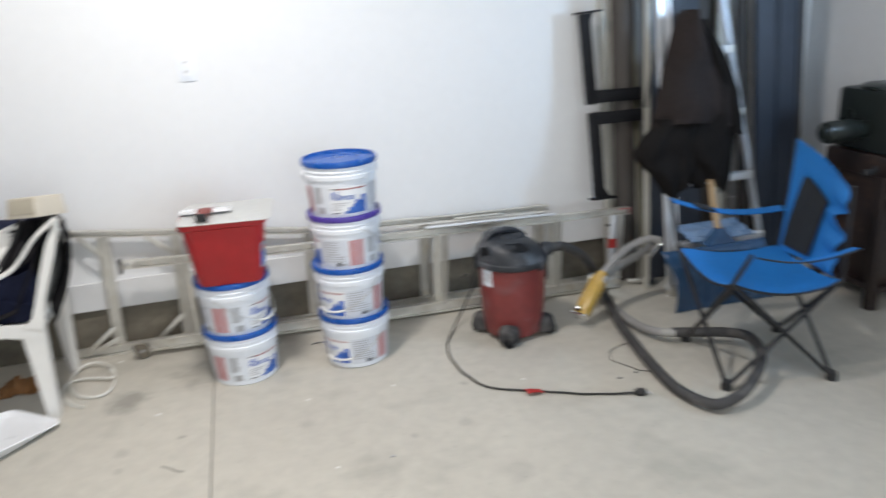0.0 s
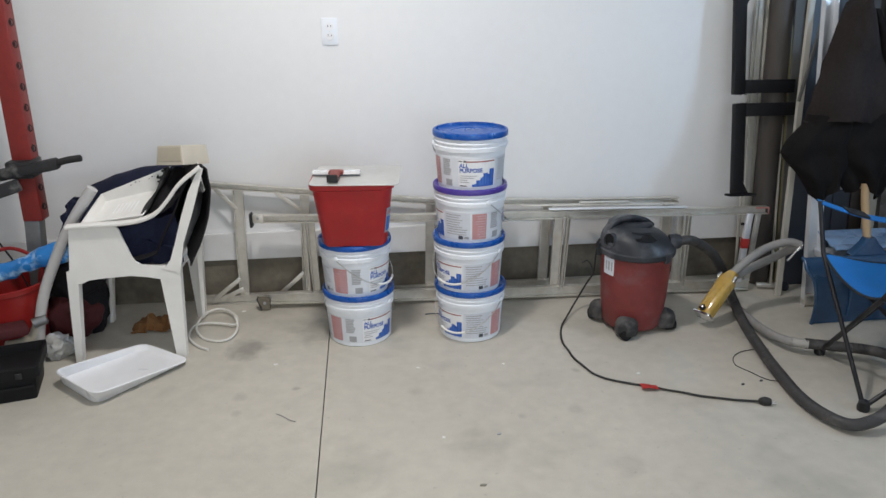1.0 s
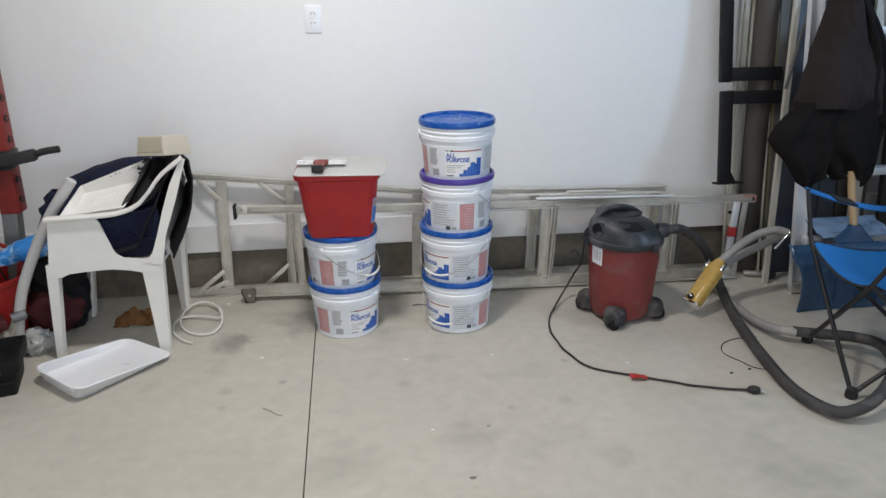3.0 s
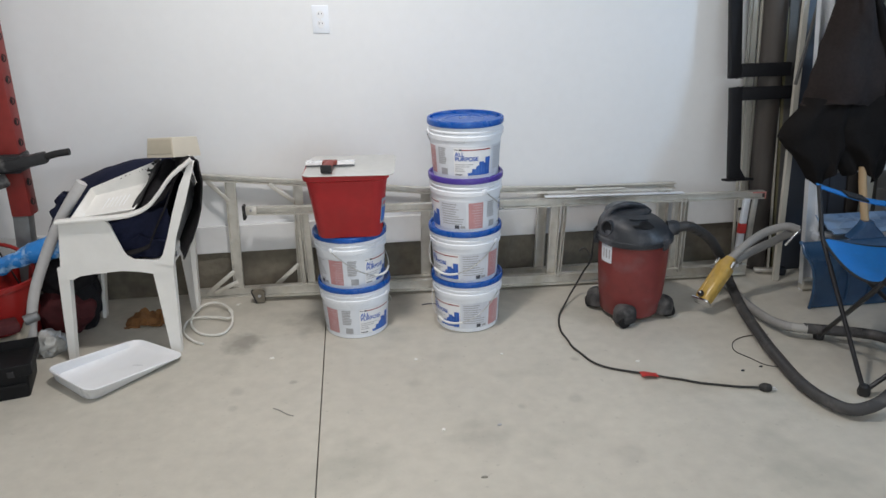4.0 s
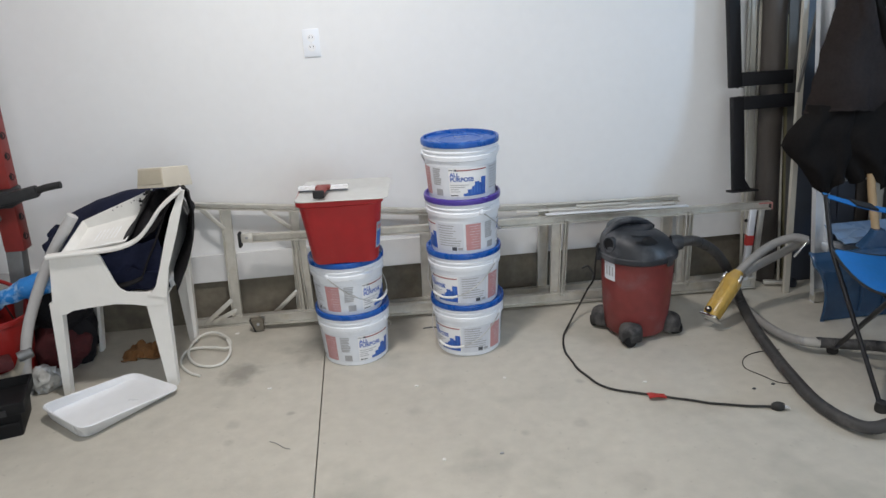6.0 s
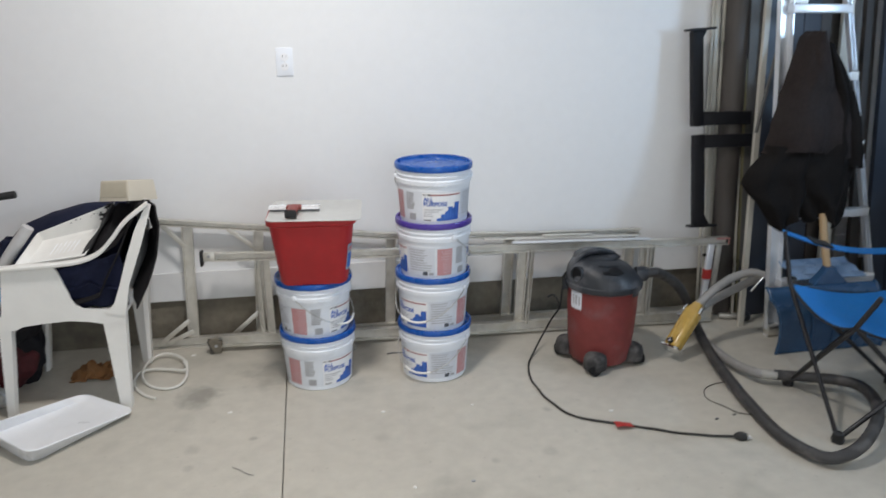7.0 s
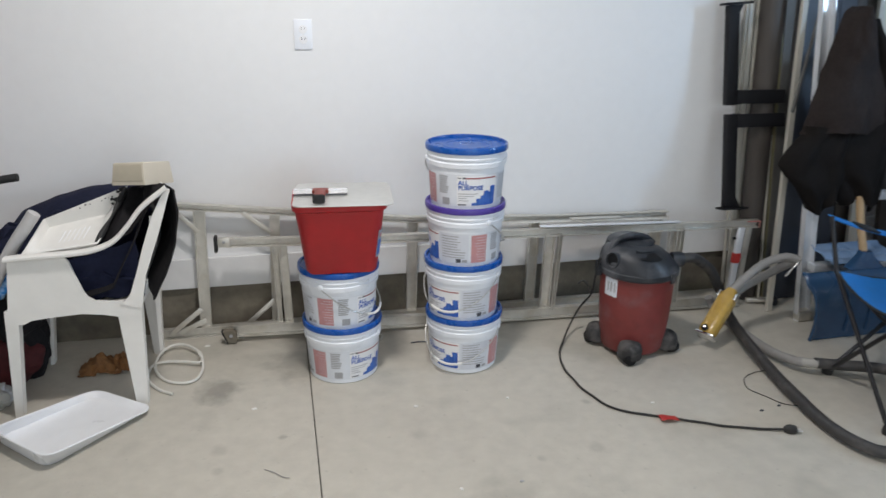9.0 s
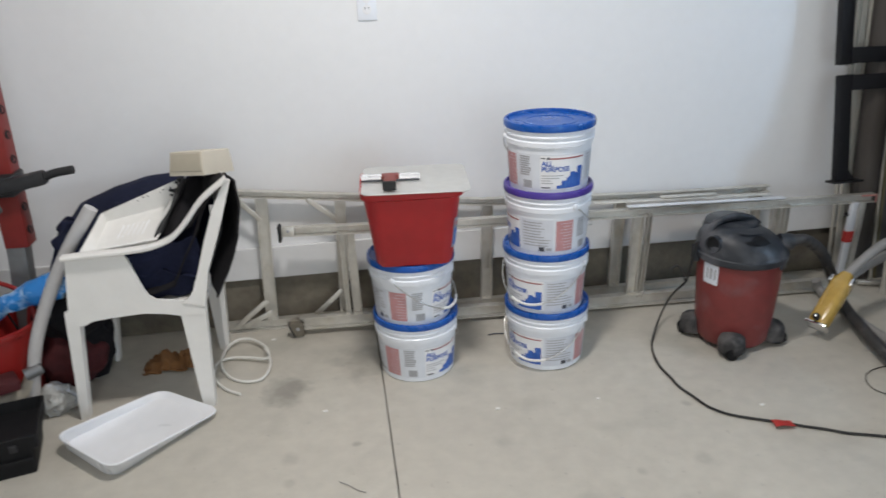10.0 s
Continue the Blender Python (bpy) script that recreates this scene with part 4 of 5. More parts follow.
# white tray on the floor: a deep end, a shallow end and thin walls
ft = thing("floor_tray", pose(-1.62, 2.385, 0), "clean white plastic paint tray lying on concrete floor", "paint tray")
TRAY_RIM = [Vector(q) for q in ((-1.850, 2.342, 0.060), (-1.632, 2.143, 0.060), (-1.370, 2.444, 0.021), (-1.590, 2.606, 0.026))]
TRAY_BED = [Vector(q) for q in ((-1.848, 2.375, 0.0), (-1.645, 2.178, 0.0), (-1.405, 2.448, 0.004), (-1.588, 2.588, 0.004))]


def tray_loop(corners, grow=0.0, lift=0.0, round_off=0.16, n=6):
    """A closed loop through four corners, rounded off, grown outward and lifted."""
    mid = sum(corners, Vector()) / 4
    out = []
    for i in range(4):
        c, before, after = corners[i], corners[i - 1], corners[(i + 1) % 4]
        p, q = c.lerp(before, round_off * 0.30 / (before - c).length), c.lerp(after, round_off * 0.30 / (after - c).length)
        for k in range(n + 1):
            t = k / n
            w = p * (1 - t) ** 2 + c * 2 * t * (1 - t) + q * t ** 2
            d = w - mid
            d.z = 0
            out.append(w + d.normalized() * grow + Vector((0, 0, lift)) - Vector((-1.62, 2.385, 0)))
    return out


bed = loft(BM(), [tray_loop(TRAY_BED), tray_loop(TRAY_BED, 0.006, 0.002), tray_loop(TRAY_RIM, -0.002, -0.004), tray_loop(TRAY_RIM, 0.003, -0.001), tray_loop(TRAY_RIM, 0.002, 0.002),
                  tray_loop(TRAY_RIM, -0.004, 0.001), tray_loop(TRAY_BED, 0.001, 0.007), tray_loop(TRAY_BED, -0.012, 0.0045)])
part("bed", bed, M_TRAY, ft)
part("rim", sweep(BM(), tray_loop(TRAY_RIM, 0.001, 0.0) + tray_loop(TRAY_RIM, 0.001, 0.0)[:1], 0.0034, 8, curve=False), M_TRAY, ft)

# coil of white cord and a tan cloth
coil = [(-1.321, 2.555, 0.006), (-1.375, 2.600, 0.006), (-1.424, 2.683, 0.008), (-1.425, 2.783, 0.010), (-1.376, 2.810, 0.012), (-1.303, 2.789, 0.016), (-1.241, 2.767, 0.018), (-1.247, 2.842, 0.022), (-1.313, 2.928, 0.022),
        (-1.372, 2.931, 0.020), (-1.407, 2.861, 0.016), (-1.409, 2.764, 0.010), (-1.368, 2.675, 0.007), (-1.307, 2.632, 0.007), (-1.252, 2.641, 0.008), (-1.229, 2.708, 0.010), (-1.233, 2.780, 0.022), (-1.251, 2.825, 0.030)]
tagged(part("cord_coil", sweep(BM(), coil, 0.0054, 8, 5), M_WHITE_CORD), "loose coil of white cord on the concrete floor", "cord")
glove = thing("work_cloth", pose(-1.61, 2.82, 0), "crumpled tan leather work glove on the floor", "glove")
gm = pose(1.61, -2.82, 0)
cloth("palm", 14, 12, lambda u, v: Vector((-1.69 + 0.15 * u, 2.765 + 0.11 * v, 0.010 + 0.045 * math.sin(math.pi * u) * math.sin(math.pi * v))), M_ORANGE, 0.022, 5, owner=glove, m=gm)
cloth("cuff", 10, 8, lambda u, v: Vector((-1.56 + 0.06 * u, 2.77 + 0.09 * v, 0.010 + 0.050 * math.sin(math.pi * v))), M_ORANGE, 0.016, 5, owner=glove, m=gm)


# ---- weight rack and clutter beside the chair ----
M_RACK_RED = material("worn_red_enamel", (0.23, 0.022, 0.018), 0.45, vary=0.15, grain=30, stain=4, second=(0.20, 0.02, 0.016), second_at=0.62, second_scale=8)
M_RACK_GREY = material("grey_steel", (0.20, 0.205, 0.21), 0.45, metal=0.6, vary=0.12)
M_RACK_BLACK = material("worn_black_steel", (0.03, 0.03, 0.032), 0.5, metal=0.4, vary=0.3, second=(0.16, 0.155, 0.15), second_at=0.60, second_scale=14)
M_PIPE = material("grey_foam_pipe", (0.50, 0.49, 0.485), 0.6, vary=0.08, grain=40)
# The film's pale second tone puts its shiny highlights into the colour.
M_BLUE_FILM = material("highlight_painted_blue_film", (0.025, 0.20, 0.56), 0.12, vary=0.2, grain=20, stain=12, bump=0.5, bump_scale=30, second=(0.42, 0.66, 0.90), second_at=0.56, second_scale=16)
M_RED_PAIL = material("red_pail_plastic", (0.27, 0.014, 0.012), 0.4, vary=0.12)
M_MAROON = material("maroon_cloth", (0.07, 0.010, 0.012), 0.85, vary=0.3, bump=0.2)
M_CLEAR = material("cloudy_plastic_bag", (0.42, 0.42, 0.40), 0.25, vary=0.2, second=(0.55, 0.58, 0.62), second_at=0.55, second_scale=25, bump=0.5, bump_scale=40)
M_WOOD = material("pale_wood", (0.42, 0.29, 0.16), 0.6, vary=0.15, grain=50, stain=6, stretch=(1, 1, 0.15))

rack = thing("weight_rack", pose(-2.03, 2.84, 0), "red steel rack post with holes and black arms", "rack")
POST0, POST1 = Vector((0.011, 0.0, 0.52)), Vector((0.030, 0.02, 1.95))
part("post", beam(BM(), POST0, POST1, 0.078, 0.078, bevel=0.006), M_RACK_RED, rack)
part("foot_post", beam(BM(), (-0.045, -0.01, 0.0), (0.010, 0.0, 0.60), 0.062, 0.062, bevel=0.005), M_RACK_GREY, rack, "grey steel lower post")
part("base_foot", beam(BM(), (-0.055, -0.30, 0.03), (-0.055, 0.20, 0.03), 0.06, 0.06, face=(0, 0, 1), bevel=0.006), M_RACK_GREY, rack)
for k in range(17):
    q = POST0.lerp(POST1, 0.04 + k * 0.057)
    hole = part("hole", lathe(BM(), [(0.011, 0), (0.011, 0.003)], 14), M_BLACK, rack, "dark adjustment hole")
    hole.matrix_basis = Matrix.Translation(q + Vector((0.0375, -0.012, 0))) @ pose(0, 0, 0, 0, 90, 0)
    spring = []
    for i in range(7):
        a = math.pi * (i / 6) - math.pi / 2
        spring.append(q + Vector((0.038 + 0.013 * math.cos(a), -0.01, 0.014 * math.sin(a))))
    part("cable_loop", sweep(BM(), spring, 0.002, 6, 4), M_RUBBER, rack)
arm = part("arm", beam(BM(), (-0.22, -0.075, 0.700), (0.165, -0.06, 0.768), 0.046, 0.042, face=(0, -1, 0), bevel=0.008), M_RACK_BLACK, rack, "worn black steel catch arm")
part("peg", sweep(BM(), [(0.16, -0.06, 0.768), (0.20, -0.06, 0.779), (0.255, -0.06, 0.786)], 0.014, 12), M_RUBBER, arm, "black rubber-tipped peg")
part("arm", beam(BM(), (-0.25, -0.17, 0.62), (0.03, -0.13, 0.700), 0.05, 0.045, face=(0, -1, 0), bevel=0.008), M_RACK_BLACK, rack, "worn black steel catch arm")
part("sleeve", box(BM(), (0.014, -0.02, 0.745), (0.10, 0.115, 0.07), bevel=0.006), M_RACK_BLACK, rack, "black sliding sleeve")
part("cable", sweep(BM(), [(-0.16, -0.08, 0.66), (-0.14, -0.08, 0.50), (-0.09, -0.06, 0.36), (-0.05, -0.05, 0.22)], 0.004, 6), M_RUBBER, rack)

pipe = BM()
sweep(pipe, [(-1.690, 2.612, 0.70), (-1.79, 2.60, 0.56), (-1.88, 2.59, 0.40), (-1.945, 2.57, 0.24), (-1.985, 2.56, 0.05), (-1.988, 2.56, 0.0)], lambda t: 0.0215 - 0.002 * t, 16)
pipe = tagged(part("foam_pipe", pipe, M_PIPE), "grey foam pipe leaning on the plastic chair", "pipe")
part("cuff", sweep(BM(), [(-1.972, 2.566, 0.150), (-2.000, 2.560, 0.105), (-2.045, 2.552, 0.085), (-2.10, 2.545, 0.080)], lambda t: 0.024 - 0.004 * t, 14), M_BEIGE, pipe, "tan plastic cuff at the foot")
film = BM()
sweep(film, [(-2.34, 2.66, 0.30), (-2.20, 2.655, 0.330), (-2.05, 2.65, 0.375), (-1.92, 2.65, 0.420), (-1.80, 2.65, 0.450)], lambda t: 0.040 + 0.008 * math.sin(9 * t) - 0.012 * (t > 0.9), 14)
for v in film.verts:
    v.co += Vector([0.010 * noise.noise(v.co * 25 + Vector((k * 7, 0, 0))) for k in range(3)])
tagged(part("film_roll", film, M_BLUE_FILM), "crinkled glossy blue film roll with painted highlights on a red bucket", "film roll")
rb = thing("red_bucket", pose(-2.12, 2.68, 0), "red plastic bucket with blue film across its top", "bucket")
part("body", lathe(BM(), [(0.115, 0.0), (0.120, 0.004), (0.150, 0.285), (0.157, 0.288), (0.158, 0.305), (0.150, 0.308), (0.146, 0.28), (0.112, 0.01)], 40), M_RED_PAIL, rb)
part("handle", sweep(BM(), [(-0.155, 0, 0.29), (-0.12, 0.05, 0.375), (0, 0.085, 0.42), (0.12, 0.05, 0.375), (0.155, 0, 0.29)], 0.008, 8), M_RED_PAIL, rb)
sack = thing("maroon_bag", pose(-1.93, 2.78, 0), "black and maroon cloth bag slumped behind a chair", "bag")
sm = pose(1.93, -2.78, 0)
lump = BM()
bmesh.ops.create_icosphere(lump, subdivisions=4, radius=1)
for v in lump.verts:
    d = 1 + 0.22 * noise.noise(v.co * 2.2) + 0.07 * noise.noise(v.co * 6)
    v.co = Vector((v.co.x * 0.125 * d, v.co.y * 0.10 * d, max(0, 0.10 + v.co.z * 0.11 * d)))
part("body", lump, M_MAROON, sack)
lump = BM()
bmesh.ops.create_icosphere(lump, subdivisions=4, radius=1)
for v in lump.verts:
    d = 1 + 0.22 * noise.noise(v.co * 2.0 + Vector((5, 0, 0))) + 0.07 * noise.noise(v.co * 6)
    v.co = Vector((0.03 + v.co.x * 0.115 * d, 0.02 + v.co.y * 0.10 * d, 0.27 + v.co.z * 0.12 * d))
part("top", lump, M_BLACK_CLOTH, sack, "black cloth upper part")
dark = BM()
bmesh.ops.create_icosphere(dark, subdivisions=4, radius=1)
for v in dark.verts:
    d = 1 + 0.25 * noise.noise(v.co * 2.3 + Vector((9, 1, 0))) + 0.06 * noise.noise(v.co * 7)
    v.co = Vector((-1.868 + v.co.x * 0.075 * d, 2.83 + v.co.y * 0.085 * d, max(0.0, 0.14 + v.co.z * 0.18 * d)))
tagged(part("dark_sack", dark, M_BLACK_CLOTH), "black cloth sack slumped in shade under the chair", "sack")
clear = BM()
bmesh.ops.create_icosphere(clear, subdivisions=4, radius=1)
for v in clear.verts:
    d = 1 + 0.3 * noise.noise(v.co * 2.6) + 0.12 * noise.noise(v.co * 7)
    v.co = Vector((-1.925 + v.co.x * 0.062 * d, 2.585 + v.co.y * 0.055 * d, max(0, 0.045 + v.co.z * 0.055 * d)))
tagged(part("plastic_bag", clear, M_CLEAR), "crumpled cloudy plastic bag on the floor", "bag")
mallet = thing("wooden_mallet", pose(-2.06, 2.47, 0.145, 0, 0, 22), "wooden-handled tool with red head lying on a toolbox", "tool")
part("handle", sweep(BM(), [(-0.06, 0.12, 0.03), (0.0, 0.15, 0.06), (0.07, 0.20, 0.09)], 0.014, 10), M_WOOD, mallet, "pale wooden handle")
part("head", box(BM(), (-0.02, 0.02, 0.025), (0.20, 0.09, 0.04), (0, 4, 10), bevel=0.01), M_MAROON, mallet)
part("end", lathe(BM(), [(0.02, 0), (0.022, 0.05), (0.016, 0.055)], 16), M_RACK_GREY, mallet).matrix_basis = pose(0.10, 0.03, 0.03, 0, 80, 10)
tool_box = thing("black_toolbox", pose(-2.10, 2.30, 0, 0, 0, 14), "open black plastic tool tray standing on the floor", "toolbox")
part("body", loft(BM(), [rect_ring(0.40, 0.20, 0.012, 0.0), rect_ring(0.42, 0.215, 0.012, 0.09), rect_ring(0.45, 0.235, 0.012, 0.095), rect_ring(0.455, 0.24, 0.012, 0.135), rect_ring(0.44, 0.225, 0.012, 0.137), rect_ring(0.43, 0.215, 0.012, 0.10)]), M_BLACK, tool_box)
part("ridge", box(BM(), (0, -0.112, 0.055), (0.40, 0.006, 0.014), bevel=0.002), M_BLACK, tool_box)
part("latch", box(BM(), (0.16, -0.122, 0.108), (0.022, 0.006, 0.024), bevel=0.002), M_RACK_BLACK, tool_box, "worn black latch")



# ---- hoses, cord and sanding tool on the floor ----
M_CREAM = material("cream_trim", (0.52, 0.50, 0.44), 0.5, vary=0.1, stretch=(1, 1, 0.2))
M_CUFF = material("pale_grey_cuff", (0.37, 0.355, 0.33), 0.5, vary=0.12)
hose = thing("vacuum_hose", pose(0.675, 2.555, 0), "black ribbed vacuum hose looping across the concrete floor", "hose")
hm = pose(-0.675, -2.555, 0)


def hose_part(name, pts, r, mat, label="", ribs=0.0016, n=14):
    bm = sweep(BM(), pts, r, n, 8, ribs, 0.010)
    bmesh.ops.transform(bm, matrix=hm, verts=bm.verts)
    return part(name, bm, mat, hose, label, smooth=True)


BLACK_RUN = [(0.668, 2.556, 0.388), (0.72, 2.555, 0.395), (0.789, 2.600, 0.364), (0.895, 2.660, 0.286), (0.982, 2.700, 0.170), (1.010, 2.640, 0.064), (0.938, 2.392, 0.060), (0.907, 2.175, 0.040),
             (0.890, 2.079, 0.040), (0.874, 1.861, 0.030), (0.900, 1.726, 0.030), (0.953, 1.667, 0.035), (1.056, 1.677, 0.060), (1.187, 1.767, 0.085), (1.281, 1.884, 0.090), (1.329, 2.016, 0.080), (1.299, 2.104, 0.065),
             (1.216, 2.164, 0.055), (1.151, 2.200, 0.050), (1.103, 2.219, 0.050)]
hose_part("hose", BLACK_RUN, 0.0200, M_HOSE)
hose_part("cuff", [(1.112, 2.212, 0.050), (1.085, 2.222, 0.050), (1.063, 2.237, 0.050)], 0.0190, M_CUFF, "pale plastic cuff", ribs=0)
hose_part("grey_hose", [(1.069, 2.230, 0.050), (1.046, 2.265, 0.045), (1.023, 2.365, 0.035), (1.020, 2.538, 0.030), (1.037, 2.714, 0.030), (1.040, 2.828, 0.040), (1.023, 2.835, 0.080)], 0.0175, M_HOSE_GREY, "grey ribbed hose")
hose_part("grey_loop", [(0.964, 2.590, 0.218), (1.039, 2.600, 0.278), (1.129, 2.620, 0.320), (1.206, 2.600, 0.348), (1.256, 2.580, 0.338)], 0.0175, M_HOSE_GREY, "grey ribbed hose")
hose_part("grey_loop", [(1.001, 2.620, 0.193), (1.091, 2.650, 0.219), (1.187, 2.660, 0.254), (1.243, 2.630, 0.301), (1.269, 2.600, 0.330)], 0.0175, M_HOSE_GREY, "grey ribbed hose")
hose_part("hook", [(1.205, 2.580, 0.268), (1.228, 2.570, 0.307), (1.257, 2.570, 0.344)], 0.0055, M_CHROME, "bright steel clip", ribs=0)

sander = thing("sanding_tool", pose(0.90, 2.59, 0.10), "amber plastic handheld tool with chrome brackets on hoses", "tool")
A, B = Vector((0.804, 2.500, 0.062)) - Vector((0.90, 2.59, 0.10)), Vector((0.964, 2.590, 0.218)) - Vector((0.90, 2.59, 0.10))
axis = (B - A).normalized()
tool_m = Matrix.Translation(A) @ axis.to_track_quat("Z", "Y").to_matrix().to_4x4()
L = (B - A).length
side = 1 if (tool_m.to_3x3() @ Vector((0, 1, 0))).dot(Vector((-0.3, -1, 0.5))) > 0 else -1
body = part("body", loft(BM(), [rect_ring(0.060, 0.054, 0.018, 0.006), rect_ring(0.070, 0.062, 0.020, 0.02), rect_ring(0.074, 0.064, 0.022, L * 0.78), rect_ring(0.058, 0.050, 0.018, L * 0.90), rect_ring(0.042, 0.040, 0.016, L)]), M_YELLOW, sander)
body.matrix_basis = tool_m
for s in (-1, 1):
    part("groove", box(BM(), (s * 0.013, side * 0.032, L * 0.40), (0.004, 0.003, L * 0.55), bevel=0.001), M_YELLOW, body)
part("foot_plate", box(BM(), (0, 0, 0.0), (0.080, 0.056, 0.010), bevel=0.002), M_CHROME, body, "chrome foot plate")
part("knob", lathe(BM(), [(0.013, 0), (0.014, 0.010), (0.010, 0.012)], 18), M_BLACK, body, "black knob").matrix_basis = pose(0.004, side * 0.030, 0.020, -90 * side)
part("screw", lathe(BM(), [(0.006, 0), (0.006, 0.014), (0.003, 0.015)], 12), M_CHROME, body).matrix_basis = pose(0.004, side * 0.033, 0.020, -90 * side)
for s in (-1, 1):
    part("clip", box(BM(), (s * 0.037, side * 0.014, L * 0.84), (0.012, 0.020, 0.032), bevel=0.003), M_CHROME, body, "chrome clip")

cord = thing("power_cord", pose(0.39, 2.05, 0), "black power cord with red tag and plug on the floor", "cord")
cm = pose(-0.39, -2.05, 0)
CORD = [(0.352, 2.60, 0.40), (0.346, 2.600, 0.396), (0.344, 2.620, 0.317), (0.347, 2.660, 0.228), (0.338, 2.765, 0.100), (0.273, 2.710, 0.030), (0.193, 2.578, 0.006), (0.163, 2.419, 0.006), (0.179, 2.247, 0.006), (0.236, 2.128, 0.006),
        (0.323, 2.074, 0.006), (0.396, 2.036, 0.006), (0.484, 1.987, 0.006), (0.608, 1.929, 0.006), (0.735, 1.888, 0.008)]
bm = sweep(BM(), CORD, 0.0043, 8, 8)
for v in bm.verts:
    v.co += Vector((0.007 * noise.noise(Vector((v.co.x * 11, v.co.y * 11, 1.0))), 0.007 * noise.noise(Vector((v.co.x * 11, v.co.y * 11, 6.0))), 0))
bmesh.ops.transform(bm, matrix=cm, verts=bm.verts)
part("cable", bm, M_CORD, cord)
bm = sweep(BM(), [(0.735, 1.888, 0.008), (0.751, 1.879, 0.012), (0.772, 1.871, 0.012)], lambda t: 0.009 + 0.008 * math.sin(math.pi * min(1, t * 0.9)), 12)
bmesh.ops.transform(bm, matrix=cm, verts=bm.verts)
plug = part("plug", bm, M_CORD, cord, "black molded plug")
for s in (-1, 1):
    part("prong", beam(BM(), Vector((0.768, 1.872, 0.012)) - Vector((0.39, 2.05 + s * 0.006, 0)), Vector((0.787, 1.865, 0.012)) - Vector((0.39, 2.05 + s * 0.006, 0)), 0.0015, 0.006), M_STEEL, plug)
tag_m = Vector((0.381, 2.028, 0.012))
part("tag", grid(BM(), 8, 4, lambda u, v: tag_m + Vector((-0.39 - 0.030 + 0.062 * u, -2.05 - 0.014 + 0.032 * v - 0.006 * u, 0.002 + 0.004 * math.sin(4 * u + v))), thick=0.002), M_RED_TAPE, cord, "red tape flag")
loop = [(0.314, 2.720, 0.251), (0.339, 2.720, 0.260), (0.355, 2.700, 0.239), (0.354, 2.680, 0.215)]
bm = sweep(BM(), loop, 0.004, 8, 6)
bmesh.ops.transform(bm, matrix=cm, verts=bm.verts)
part("spare_loop", bm, M_CORD, cord)

wire = sweep(BM(), [(0.990, 2.276, 0.003), (0.890, 2.272, 0.004), (0.820, 2.237, 0.003), (0.788, 2.166, 0.003), (0.820, 2.097, 0.003), (0.848, 2.043, 0.003), (0.896, 2.017, 0.003)], 0.0016, 6, 6)
tagged(part("thin_wire", wire, M_CORD), "short thin dark wire lying on the floor", "wire")


# ---- small marks on the floor ----
def blot(name, x, y, rx, ry, mat, label, category, kind="", thick=0.0015, seed=0, turn=0, group=""):
    bm = BM()
    k = 26
    ring = []
    for i in range(k):
        a = 2 * math.pi * i / k
        r = 1 + 0.30 * noise.noise(Vector((math.cos(a) * 1.4 + seed, math.sin(a) * 1.4, 2.0))) + 0.12 * noise.noise(Vector((math.cos(a) * 4 + seed, math.sin(a) * 4, 7.0)))
        ring.append((rx * r * math.cos(a), ry * r * math.sin(a)))
    loft(bm, [[(px, py, 0) for px, py in ring], [(px * 0.96, py * 0.96, thick) for px, py in ring]])
    ob = tagged(part(name, bm, mat), label, category, group, kind)
    ob.matrix_world = pose(x, y, 0.0003, 0, 0, turn)
    return ob


for k, q in enumerate(((-0.121, 2.288, 0.000), (0.385, 2.148, 0.000), (-1.026, 2.398, 0.000), (-0.412, 1.812, 0.000), (-0.462, 2.298, 0.000), (-1.230, 2.944, 0.000))):
    blot("compound_fleck", q[0], q[1], 0.006 + 0.002 * (k % 3), 0.006, M_FLECK, "small dried white compound fleck on the floor", "fleck", thick=0.003, seed=k * 3.1, group="flecks on the floor")
for k, q in enumerate(((0.744, 2.019, 0.000), (-0.224, 1.810, 0.000), (-0.321, 1.550, 0.000), (0.826, 2.036, 0.000))):
    blot("dark_crumb", q[0], q[1], 0.007 + 0.003 * (k == 2), 0.004, M_INK_GREY if k == 1 else M_INK_DARK if k != 2 else M_STAIN, "small dark crumb on the concrete floor", "crumb", thick=0.004, seed=k * 2.3 + 9, group="crumbs on the floor")
twig = sweep(BM(), [(-0.987, 2.027, 0.003), (-0.961, 2.007, 0.004), (-0.934, 1.979, 0.003), (-0.914, 1.969, 0.003)], 0.0013, 6, 5)
tagged(part("twig", twig, M_HOSE_GREY), "thin dry twig lying on the floor", "twig")


# ---- black table legs by the back wall ----
M_BLACK_STEEL = material("black_powder_coat", (0.006, 0.006, 0.008), 0.6, vary=0.2, grain=60, bump=0.1, spec=0.3)


def leg_frame(foot, head, lean, label, flip):
    """A black steel leg: an upright between two points at its left edge, a cross bar at one end and a foot plate at the other."""
    foot, head = Vector(foot), Vector(head)
    up = (head - foot).normalized()
    right = (Vector((1, 0, lean)) - up * Vector((1, 0, lean)).dot(up)).normalized()
    m = Matrix((right, up.cross(right), up)).transposed().to_4x4()
    m.translation = foot
    h = (head - foot).length
    ob = thing("table_leg", m, label, "table leg", "black table legs")
    bar, plate = (h - 0.031, -0.006) if flip else (0.031, h + 0.006)
    part("upright", box(BM(), (0.026, 0.015, h / 2), (0.052, 0.036, h), bevel=0.003), M_BLACK_STEEL, ob)
    part("cross_bar", box(BM(), (0.172, 0.015, bar - (0.0 if flip else 0.008)), (0.24, 0.034, 0.060), (0, 0 if flip else 4.2, 0), bevel=0.003), M_BLACK_STEEL, ob)
